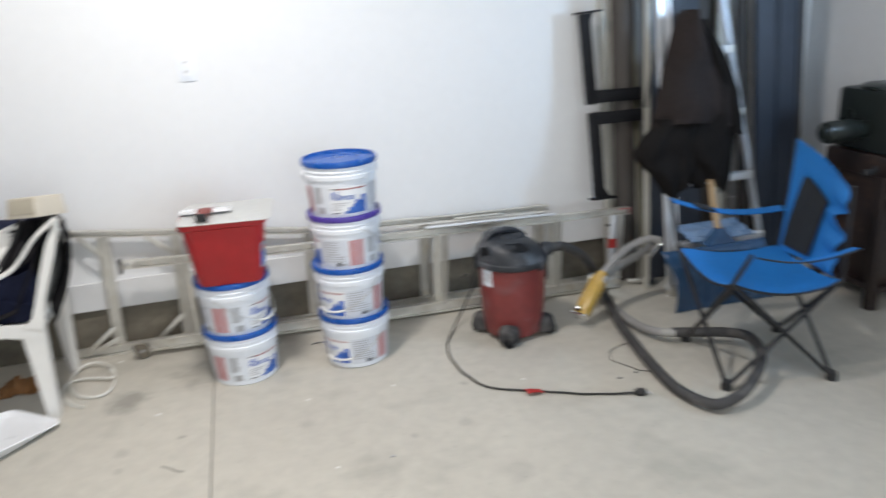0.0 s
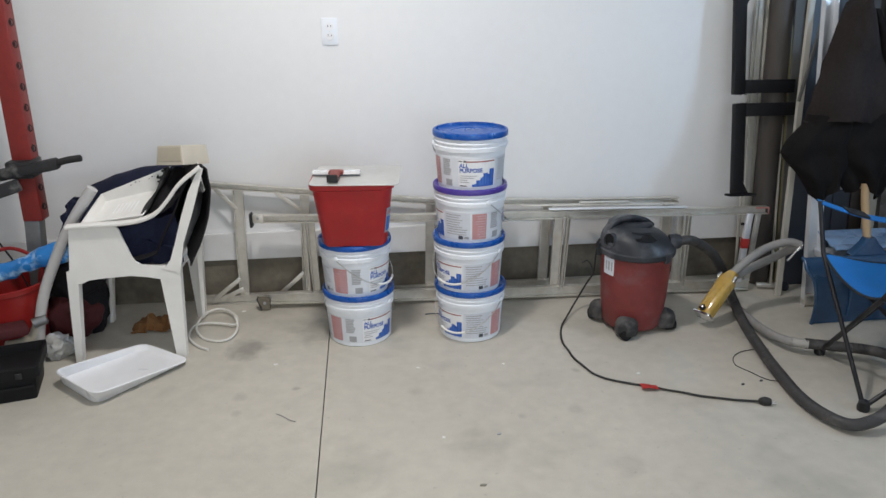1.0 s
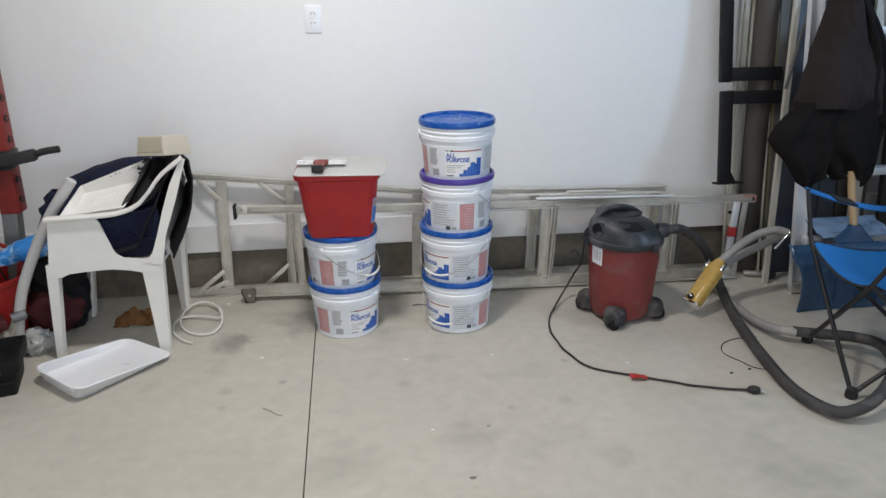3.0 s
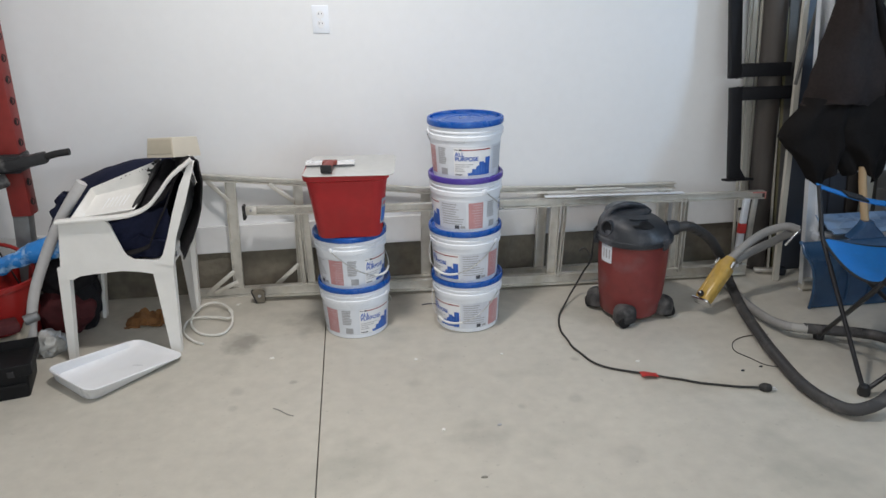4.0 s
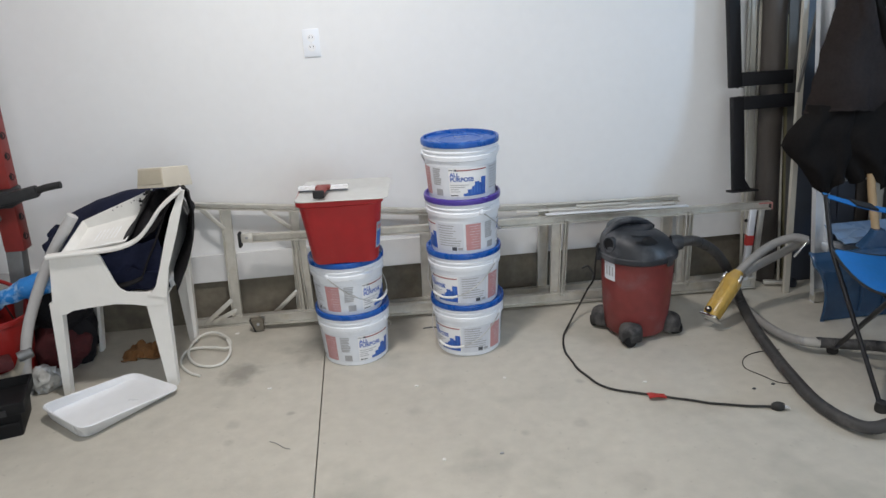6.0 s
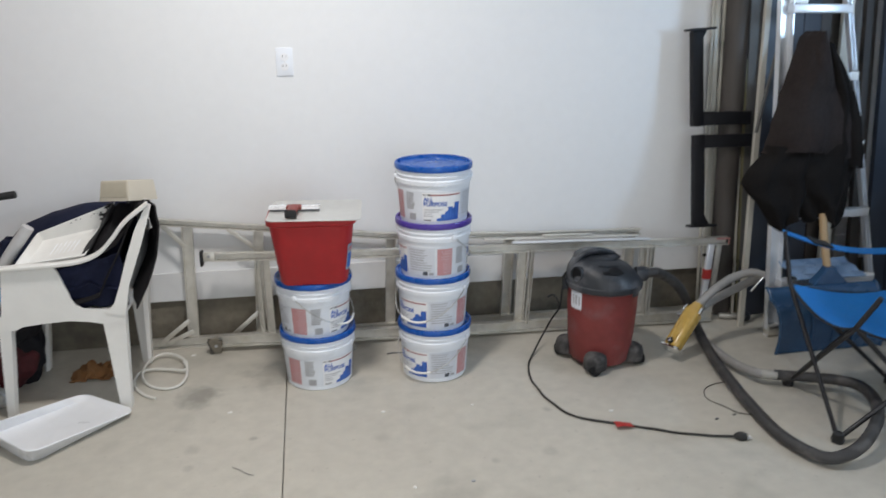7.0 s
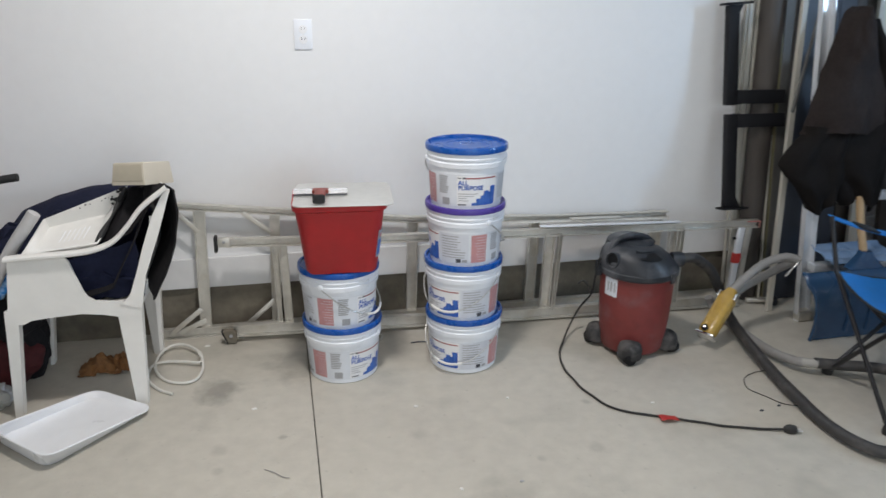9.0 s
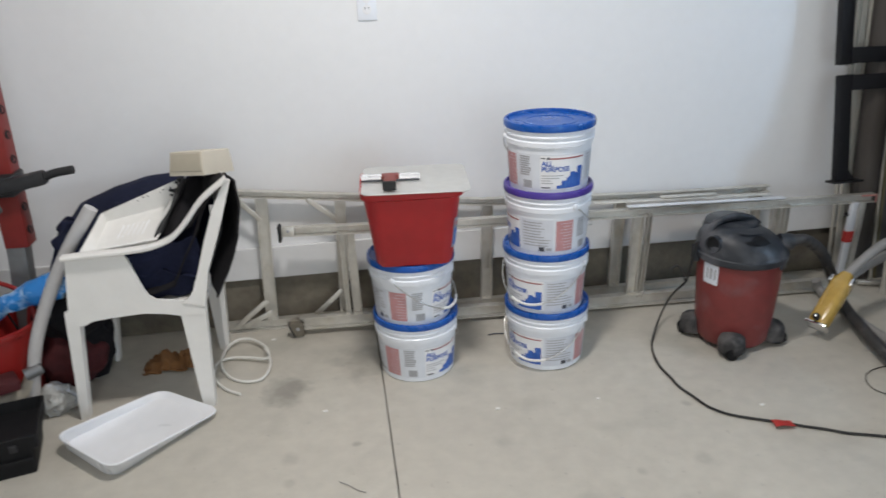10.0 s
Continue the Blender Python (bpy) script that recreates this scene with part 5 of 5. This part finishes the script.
    part("foot_plate", box(BM(), (0.046, 0.015, plate), (0.126, 0.064, 0.010), bevel=0.002), M_BLACK_STEEL, ob)
    gus = BM()
    if flip:
        prism(gus, [(0.050, 0.0), (0.078, 0.0), (0.070, 0.014), (0.050, 0.050)], 0.0, 0.03)
    else:
        prism(gus, [(0.050, h), (0.070, h), (0.050, h - 0.035)], 0.0, 0.03)
    part("gusset", gus, M_BLACK_STEEL, ob)
    for x in (0.030, 0.052):
        part("screw", lathe(BM(), [(0.006, 0), (0.005, 0.003)], 10, centre=(x, 0.0, h if flip else -0.003)), M_BLACK_STEEL, ob)
    return ob


# Both legs are placed to fit the camera's view; neither rests on anything.
leg_frame((1.060, 2.955, 0.945), (1.030, 2.985, 1.366), 0.0, "black steel table leg with foot plate, upper one", False)
leg_frame((1.072, 2.880, 0.497), (1.071, 2.955, 0.907), -0.01, "black steel table leg placed just above a ladder rail", True)


# ---- boards, studs and tubes in the corner ----
M_BROWN = material("dark_brown_board", (0.045, 0.037, 0.032), 0.6, vary=0.25, grain=40, stain=4, stretch=(1, 1, 0.2), second=(0.03, 0.026, 0.024), second_at=0.58, second_scale=6)
M_UMBER = material("grey_brown_sheet", (0.062, 0.053, 0.047), 0.6, vary=0.2, grain=40, stain=3, stretch=(1, 1, 0.2), second=(0.032, 0.027, 0.024), second_at=0.56, second_scale=4)
M_OLIVE = material("olive_trim", (0.20, 0.18, 0.10), 0.55, vary=0.15, stretch=(1, 1, 0.2))
M_STUD = material("galvanized_stud", (0.112, 0.111, 0.106), 0.6, metal=0.1, vary=0.1, grain=25, stain=3)
M_SLATE = material("slate_blue_panel", (0.033, 0.041, 0.058), 0.5, vary=0.12, grain=15, stain=2, bump=0.05)
# Very dark base tone for a plank behind the ladder.
M_GREYWOOD = material("dark_grey_board", (0.060, 0.054, 0.048), 0.7, vary=0.25, grain=60, stain=5, stretch=(1, 1, 0.1))


def leaning(name, foot, head, wide, deep, mat, label, category, group="", hollow=False, face=(0, -1, 0), bevel=0.002):
    bm = channel(BM(), foot, head, wide, deep, 0.003, face) if hollow else beam(BM(), foot, head, wide, deep, face, bevel)
    ob = part(name, bm, mat, smooth=False)
    return tagged(ob, label, category, group)


for k, (x0, x1, w, mat) in enumerate(((1.246, 1.166, 0.024, M_CREAM), (1.272, 1.207, 0.018, M_CREAM), (1.228, 1.140, 0.010, M_CREAM))):
    leaning("trim_board", (x0, 3.02 + 0.012 * k, 0.0), (x1, 3.085, 2.0 + 0.1 * k), w, 0.014, mat, "long narrow cream trim board leaning on the wall", "board", "trim boards in the corner")
roll = BM()
lathe(roll, [(0.046, 0.0), (0.0525, 0.004), (0.0525, 2.196), (0.046, 2.20), (0.040, 2.198), (0.038, 2.15)], 32)
roll_thing = thing("rolled_vinyl", pose(0, 0, 0), "dark brown rolled sheet leaning upright on the wall", "roll")
part("sheet", roll, M_UMBER, roll_thing)
part("outer_edge", box(BM(), (-0.020, -0.0505, 1.10), (0.040, 0.004, 2.18), (0, 0, 22), bevel=0.001), M_UMBER, roll_thing, "free edge of the rolled sheet")
roll_thing.matrix_world = look((1.313, 2.985, 0.0), (1.313 + 0.062, 2.985 - 0.078, -2.2)) @ pose(0, 0, 0, 0, 0, -90)
leaning("trim_board", (1.402, 2.965, 0.0), (1.318, 3.005, 1.245), 0.012, 0.016, M_OLIVE, "thin olive edged board leaning in the corner", "board", "trim boards in the corner")
leaning("trim_board", (1.372, 2.950, 0.0), (1.330, 2.985, 0.80), 0.010, 0.012, M_CREAM, "short pale strip leaning beside a steel stud", "board", "trim boards in the corner")
leaning("steel_stud", (1.437, 2.972, 0.0), (1.312, 3.045, 2.10), 0.070, 0.036, M_STUD, "grey galvanized steel stud leaning on the wall", "stud", "steel studs")
leaning("steel_stud", (1.323, 2.80, 0.0), (1.354, 2.98, 2.10), 0.026, 0.02, M_CREAM, "slim pale metal track leaning beside a ladder", "stud", "steel studs")
leaning("steel_stud", (1.290, 2.815, 0.93), (1.385, 2.87, 1.32), 0.012, 0.012, M_STUD, "short grey steel strip leaning between the boards", "stud", "steel studs")
leaning("dark_board", (1.49, 2.93, 0.0), (1.42, 3.02, 2.0), 0.13, 0.02, M_SLATE, "dark slate coloured board standing in the corner", "board", "dark boards in the corner")
for k, (x0, x1, w, mat) in enumerate(((1.60, 1.50, 0.100, M_SLATE), (1.70, 1.590, 0.085, M_SLATE), (1.79, 1.66, 0.07, M_BROWN), (1.875, 1.705, 0.085, M_GREYWOOD))):
    leaning("plank", (x0, 2.95, 0.0), (x1, 3.03, 2.12 + 0.03 * k), w, 0.02, mat, "dark plank standing behind a ladder", "plank", "planks in the corner")
leaning("pink_board", (1.80, 2.88, 0.0), (1.765, 2.96, 1.62), 0.055, 0.02, M_CREAM, "pale pinkish board edge behind a ladder", "board")
leaning("dark_board", (1.955, 2.86, 0.0), (1.815, 2.95, 2.1), 0.055, 0.03, M_BROWN, "dark brown board beside slate panels", "board", "dark boards in the corner")
for k, (x0, x1, w) in enumerate(((2.035, 1.905, 0.125), (2.145, 2.045, 0.115))):
    pan = thing("slate_panel", pose(x0, 2.80, 0), "tall slate blue metal panel leaning in the corner", "panel", "slate panels")
    part("sheet", beam(BM(), (0, 0, 0), (x1 - x0, 0.10, 2.15), w, 0.02, bevel=0.003), M_SLATE, pan, smooth=False)
    for s in (-0.5, 0.5):
        part("fold", beam(BM(), (s * w * 0.9, -0.014, 0), (x1 - x0 + s * w * 0.9, 0.086, 2.15), 0.012, 0.012), M_SLATE, pan, smooth=False)
leaning("brown_edge", (2.215, 2.82, 0.0), (2.135, 2.90, 2.1), 0.035, 0.03, M_BROWN, "dark brown board edge against the side wall", "board", "dark boards in the corner")


# ---- standing ladder with a coat ----
lc = thing("standing_ladder", pose(1.55, 2.70, 0), "aluminium step ladder, daylight sheen in its colour, closed with coat", "ladder")
LB, LT = Vector((1.405, 2.675, 0.0)), Vector((1.290, 2.785, 1.95))
RB, RT = Vector((1.950, 2.675, 0.0)), Vector((1.500, 2.785, 1.95))
lm = Vector((1.55, 2.70, 0))
part("rail", channel(BM(), LB - lm, LT - lm, 0.062, 0.03, 0.004), M_ALU_DAYLIT, lc)
part("rail", channel(BM(), RB - lm, RT - lm, 0.021, 0.03, 0.003), M_ALU_DAYLIT, lc)
for z in (0.262, 0.577, 0.885, 1.180, 1.458, 1.745):
    t = z / 1.95
    a, b = LB.lerp(LT, t) - lm, RB.lerp(RT, t) - lm
    part("step", box(BM(), ((a + b) / 2 + Vector((0, -0.02, 0))), ((b - a).length - (0.02 if z > 1.3 or z < 0.7 else 0.09), 0.050, 0.034), bevel=0.003), M_ALU_DAYLIT, lc)
    # Real brackets, drawn larger and whiter to paint the sheen on the step ends.
    part("bracket", box(BM(), b + Vector((-0.018, -0.022, 0)), (0.044, 0.016, 0.036), bevel=0.003), M_GRIP, lc, "step bracket, pale and enlarged to paint a lit sheen")
for p in (LB, RB):
    part("foot", box(BM(), p - lm + Vector((0, 0, 0.03)), (0.066, 0.044, 0.05), bevel=0.006), M_ALU, lc, "dull metal ladder foot")
lab = part("safety_label", box(BM(), (1.375 - 1.55, 2.752 - 2.70, 1.54), (0.085, 0.004, 0.12), (0, 3, 0)), M_GRIP, lc, "white paper safety label with dark marks", smooth=False)
for z in (1.505, 1.535, 1.56):
    part("print", box(BM(), (1.375 - 1.55, 2.7488 - 2.70, z), (0.07, 0.002, 0.006)), M_INK_GREY, lab, smooth=False)
for z in (1.50, 1.53, 1.60):
    part("bolt", lathe(BM(), [(0.009, 0), (0.009, 0.006), (0.005, 0.007)], 12), M_BLACK, lc).matrix_basis = pose(1.445 - 1.55, 2.745 - 2.70, z, 90)

# Serves the black lining and the shade painted on the coat's right.
M_LINING = material("black_lining_and_coat_shade", (0.010, 0.0085, 0.008), 0.9, vary=0.3, grain=80, stain=7, bump=0.3, bump_scale=300, spec=0.15)
M_COAT = material("dark_brown_coat_cloth", (0.023, 0.0175, 0.0165), 0.85, vary=0.3, grain=80, stain=7, bump=0.35, bump_scale=350, spec=0.2)
coat = thing("hanging_coat", pose(1.42, 2.62, 0.95), "dark brown work coat hanging on a ladder", "coat")
cm2 = pose(-1.42, -2.62, -0.95)
ZS = [1.365, 1.34, 1.25, 1.12, 1.00, 0.87, 0.80, 0.75, 0.68, 0.61, 0.555]


def interp(z, zs, xs):
    for a, b, p, q in zip(zs, zs[1:], xs, xs[1:]):
        if b <= z <= a:
            return p + (q - p) * (a - z) / (a - b)
    return xs[-1] if z < zs[-1] else xs[0]


XL = [1.365, 1.338, 1.315, 1.290, 1.270, 1.245, 1.175, 1.155, 1.215, 1.285, 1.33]
XR = [1.400, 1.425, 1.500, 1.590, 1.645, 1.675, 1.685, 1.680, 1.67, 1.65, 1.63]


def coat_sheet(z0, z1, left, right, depth, seed, hem):
    def place(u, v):
        z = z0 + (z1 - z0) * v
        a, b = interp(z, ZS, left), interp(z, ZS, right)
        x = a + (b - a) * u
        fold = 0.013 * math.sin(u * 11 + seed + 1.2 * v + 2.4 * noise.noise(Vector((u * 2, v * 2, seed)))) * (0.35 + v) + 0.012 * noise.noise(Vector((u * 4 + seed, v * 3, 1)))
        return Vector((x, 2.665 - depth * math.sin(math.pi * u) ** 0.6 + fold, z + hem(u) * v))
    return place


cloth("front", 40, 40, coat_sheet(1.365, 0.86, XL, XR, 0.085, 0.4, lambda u: 0.02 * math.sin(5 * u)), M_COAT, 0.006, 9, "dark brown outer shell", coat, cm2)
cloth("tail", 34, 26, coat_sheet(0.90, 0.575, XL, [x - 0.20 for x in XR], 0.06, 2.1, lambda u: -0.05 * math.sin(4.2 * u + 0.6)), M_LINING, 0.010, 5, "black lining showing below", coat, cm2)
cloth("tail", 30, 26, coat_sheet(0.92, 0.555, [x + 0.14 for x in XL], XR, 0.075, 4.0, lambda u: 0.03 * math.sin(6 * u)), M_LINING, 0.010, 5, "", coat, cm2)
# Black sheet laid over the shell paints its right part as unlit.
cloth("side_panel", 22, 36, coat_sheet(1.32, 0.80, [1.392, 1.396, 1.43, 1.47, 1.50, 1.52, 1.53, 1.53, 1.53, 1.53, 1.53], [x + 0.012 for x in XR], 0.080, 1.2, lambda u: 0.01 * math.sin(4 * u)), M_LINING, 0.006, 6, "black sheet painting the coat's unlit right part", coat, cm2)


# ---- blue snow shovel ----
M_BLUE_PLASTIC = material("dull_blue_plastic", (0.024, 0.070, 0.155), 0.24, vary=0.2, grain=20, stain=4, second=(0.06, 0.12, 0.22), second_at=0.58, second_scale=6)
M_PALE_BLUE = material("pale_blue_plastic", (0.20, 0.30, 0.46), 0.3, vary=0.15, grain=20, stain=6)
shovel = thing("snow_shovel", pose(1.50, 2.50, 0), "blue plastic snow shovel with wooden handle standing upright", "shovel")


def blade_at(u, v):
    """The curved blade: it bulges to the front and curls back along its upper edge."""
    a = v * 2.15
    x = 1.203 + 0.095 * math.cos(min(a, 1.5)) + 0.52 * u
    return Vector((x - 1.50, -0.02 - 0.055 * math.sin(a) + 0.05 * max(0, a - 1.2), 0.002 + 0.315 * (math.sin(a * 0.72) if a * 0.72 < 1.571 else 1.0)))


part("blade", grid(BM(), 24, 22, blade_at, thick=0.006), M_BLUE_PLASTIC, shovel)
for u in (0.0, 1.0):
    side = sweep(BM(), [blade_at(u, k / 10) for k in range(11)], 0.008, 8, 3)
    part("edge_rib", side, M_BLUE_PLASTIC, shovel)
for u in (0.3, 0.5, 0.7):
    part("rib", sweep(BM(), [blade_at(u, 0.08 + 0.08 * k) + Vector((0, -0.004, 0)) for k in range(9)], 0.007, 8, 3), M_BLUE_PLASTIC, shovel)
tray = BM()
grid(tray, 12, 6, lambda u, v: Vector((-0.09 + 0.34 * u, 0.05 + 0.15 * v, 0.318 + 0.035 * v + 0.006 * math.sin(14 * v))), thick=0.006)
part("scoop_floor", tray, M_PALE_BLUE, shovel, "ridged pale blue scoop")
part("socket", loft(BM(), [rect_ring(0.17, 0.05, 0.012, 0.318, 0.015, 0.0), rect_ring(0.07, 0.045, 0.012, 0.365, 0.020, 0.01), rect_ring(0.046, 0.042, 0.012, 0.385, 0.022, 0.015)]), M_BLUE_PLASTIC, shovel)
part("handle", sweep(BM(), [(0.022, 0.012, 0.345), (0.024, 0.075, 0.50), (0.025, 0.105, 0.60)], 0.0165, 14), M_WOOD, shovel, "pale wooden handle")


# ---- blue folding camp chair ----
M_BLUE_CLOTH = material("bright_blue_nylon", (0.012, 0.17, 0.50), 0.6, vary=0.12, grain=60, stain=5, bump=0.15, bump_scale=400)
M_MESH_CLOTH = material("black_mesh_cloth", (0.015, 0.017, 0.020), 0.8, vary=0.3, grain=120, bump=0.3, bump_scale=500)
M_TUBE = material("dark_steel_tube", (0.022, 0.022, 0.025), 0.4, metal=0.3, vary=0.2)
cc = thing("camp_chair", pose(1.32, 1.98, 0), "bright blue folding camp chair with black mesh back", "chair")
o = Vector((1.32, 1.98, 0))
FA, FB_, FC, FD = Vector((1.075, 1.800, 0.012)), Vector((1.485, 1.722, 0.012)), Vector((1.172, 2.215, 0.012)), Vector((1.585, 2.150, 0.012))
S1, S2, S3, S4 = Vector((1.060, 1.790, 0.435)), Vector((1.085, 2.175, 0.455)), Vector((1.530, 1.775, 0.385)), Vector((1.595, 2.205, 0.385))
N1, N2, F1, F2 = Vector((1.085, 1.735, 0.560)), Vector((1.525, 1.725, 0.535)), Vector((1.085, 2.245, 0.640)), Vector((1.615, 2.215, 0.550))
T1, T2 = Vector((1.505, 1.755, 0.755)), Vector((1.640, 2.205, 0.848))


def tube(name, a, b, r=0.0086, label="", mat=None, owner=None):
    return part(name, sweep(BM(), [Vector(a) - o, (Vector(a) + Vector(b)) / 2 - o, Vector(b) - o], r, 10, 2), mat or M_TUBE, owner or cc, label)


for a, b in ((FA, S2), (FC, S1), (FA, S3), (FB_, S1), (FC, S4), (FD, S2), (FB_, S4), (FD, S3)):
    tube("cross_tube", a, b)
for a, b in ((S1, N1), (S2, F1), (S3, T1), (S4, T2)):
    tube("post", a, b)
for p in (FA, FB_, FC, FD):
    part("foot", lathe(BM(), [(0.020, -0.012), (0.022, 0.0), (0.018, 0.022), (0.010, 0.028)], 16, centre=p - o), M_RUBBER, cc, "black plastic foot")


part("seat", grid(BM(), 20, 20, lambda u, v: S1.lerp(S2, u).lerp(S3.lerp(S4, u), v) + Vector((0.012 * math.sin(math.pi * u), 0, -0.058 * math.sin(math.pi * u) ** 0.8 * (1 - 0.35 * v) - (0.052 - 0.026 * u) * math.sin(math.pi * v))) - o, thick=0.003), M_BLUE_CLOTH, cc)
BACK_V = [1.0, 0.94, 0.85, 0.71, 0.66, 0.58, 0.50, 0.42, 0.24, 0.0]
BACK_IN = [0.22, 0.16, 0.04, 0.03, 0.10, 0.25, 0.09, 0.07, 0.16, 0.13]


def back_at(u, v, lift=0.0):
    """The slung back: u from its near to its far post, v from the seat up; it sags away from the sitter."""
    low, high = S3.lerp(S4, u) + Vector((0, 0, -0.01 * (1 - v))), T1.lerp(T2, u)
    sag = 0.021 * (math.sin(math.pi * u) * 0.6 + math.sin(math.pi * v) * 0.4) * (0.35 + 0.65 * math.sin(math.pi * u))
    return low.lerp(high, v) + Vector((sag - lift, 0, 0)) - o


def slack_back(u, v):
    near = interp(v, BACK_V, BACK_IN)
    loose = 0.014 * math.sin(26 * v) * max(0.0, 1 - 3 * u)
    return back_at(near + (1 - near) * u, v, loose)


part("backrest", grid(BM(), 18, 44, slack_back, thick=0.003), M_BLUE_CLOTH, cc)
MESH_V, MESH_NEAR, MESH_FAR = [0.75, 0.67, 0.54, 0.30, 0.06], [0.64, 0.34, 0.40, 0.46, 0.52], [0.74, 0.78, 0.82, 0.88, 0.91]
mesh_back = grid(BM(), 10, 24, lambda u, v: back_at(interp(0.06 + 0.69 * v, MESH_V, MESH_NEAR) * (1 - u) + interp(0.06 + 0.69 * v, MESH_V, MESH_FAR) * u, 0.06 + 0.69 * v, 0.012), thick=0.003)
part("back_mesh", mesh_back, M_MESH_CLOTH, cc, "black mesh panel")
for a, b, s in ((N1, N2, -1), (F1, F2, 1)):
    bm = grid(BM(), 16, 4, lambda u, v: a.lerp(b, u) + Vector((0, s * (0.021 - 0.042 * v), -0.034 * math.sin(math.pi * u) - 0.010 * v)) - o, thick=0.004)
    part("armrest", bm, M_BLUE_CLOTH, cc)
    part("arm_piping", sweep(BM(), [a.lerp(b, k / 6) + Vector((0, s * 0.021, -0.034 * math.sin(math.pi * k / 6) - 0.003)) - o for k in range(7)], 0.0035, 8, 4), M_MESH_CLOTH, cc, "black arm piping")
part("arm_patch", grid(BM(), 8, 4, lambda u, v: F1.lerp(F2, 0.20 + 0.16 * u) + Vector((0, 0.024 - 0.048 * v, -0.034 * math.sin(math.pi * (0.20 + 0.16 * u)) - 0.010 * v + 0.003)) - o, thick=0.008), M_MESH_CLOTH, cc, "black arm reinforcement")
for a, b in ((S1, S2), (S1, S3), (S2, S4)):
    drop = 0.058 if b == S2 and a == S1 else 0.052 if a == S1 else 0.026
    part("piping", sweep(BM(), [a.lerp(b, k / 8) - o + Vector((0.012 * math.sin(math.pi * k / 8) * (drop > 0.05), 0, -drop * math.sin(math.pi * k / 8) ** 0.8)) for k in range(9)], 0.005, 8, 4), M_MESH_CLOTH, cc, "black edge piping")


# ---- dark machine by the side wall ----
M_MACHINE = material("black_enamel", (0.012, 0.016, 0.014), 0.35, vary=0.2)
M_RUST = material("rusty_brown_enamel", (0.020, 0.011, 0.009), 0.5, vary=0.3, second=(0.045, 0.024, 0.016), second_at=0.6, second_scale=10)
mach = thing("bench_machine", pose(2.17, 2.36, 0), "dark bench machine with round motor on a brown stand", "machine")
part("housing", box(BM(), (0.095, 0, 0.85), (0.27, 0.34, 0.28), bevel=0.02), M_MACHINE, mach)
part("lid", lathe(BM(), [(0.125, 0.99), (0.125, 1.0), (0.11, 1.008)], 32, centre=(0.09, 0, 0)), M_MACHINE, mach)
part("motor", lathe(BM(), [(0.040, 0), (0.040, 0.06), (0.046, 0.065), (0.050, 0.075), (0.051, 0.20), (0.046, 0.215), (0.030, 0.22), (0.028, 0.232), (0.012, 0.235)], 28), M_MACHINE, mach, "round black motor").matrix_basis = pose(-0.035, 0.0, 0.815, 0, -90, 0)
part("crank", sweep(BM(), [(-0.03, -0.10, 0.66), (-0.09, -0.12, 0.645), (-0.14, -0.13, 0.65)], 0.014, 10), M_RUBBER, mach)
part("brass_plate", box(BM(), (0.08, -0.173, 0.70), (0.10, 0.006, 0.016)), M_YELLOW, mach, "brass name strip")
part("stand_top", box(BM(), (0.095, 0, 0.66), (0.29, 0.40, 0.10), bevel=0.012), M_RUST, mach, "brown stand top")
part("cabinet", box(BM(), (0.105, 0.01, 0.355), (0.25, 0.36, 0.51), bevel=0.008), M_RUST, mach, "dark brown cabinet under the machine")
part("door_gap", box(BM(), (0.10, -0.172, 0.36), (0.20, 0.004, 0.42), bevel=0.001), M_BROWN, mach)
for dx in (-0.04, 0.20):
    for dy in (-0.15, 0.15):
        part("leg", beam(BM(), (dx - 0.01, dy * 1.15, 0.0), (dx, dy, 0.62), 0.045, 0.045, bevel=0.004), M_RUST, mach)
part("shelf", box(BM(), (0.09, 0, 0.10), (0.29, 0.40, 0.03), bevel=0.004), M_RUST, mach, "low brown shelf")
part("bundle", sweep(BM(), [(-0.04, -0.20, 0.56), (0.04, -0.22, 0.48), (0.14, -0.20, 0.54)], 0.032, 10), M_BROWN, mach)


# ---- small loose pieces near the ladders and pails ----
cap = Vector((1.385, 2.864, 0.020))
knob = thing("rail_cap", pose(cap.x, cap.y, 0), "blue plastic end cap on a short metal bar", "cap")
part("cap", lathe(BM(), [(0.010, 0.0), (0.024, 0.004), (0.028, 0.02), (0.024, 0.038), (0.010, 0.044)], 20), M_SLATE, knob)
part("bar", beam(BM(), (-0.12, 0.035, 0.022), (-0.015, 0.004, 0.022), 0.022, 0.018, face=(0, 0, 1), bevel=0.003), M_ALU, knob, "dull metal bar")
# Thin dark line beside the pails, built as a short piece of wire.
bit = Vector((-0.358, 2.799, 0.003))
pin = sweep(BM(), [(-0.032, 0.0, 0), (0, 0.002, 0.001), (0.032, -0.002, 0)], 0.0028, 6)
bmesh.ops.translate(pin, vec=bit, verts=pin.verts)
tagged(part("nail", pin, M_INK_DARK), "short thin dark piece lying beside the pails", "nail")
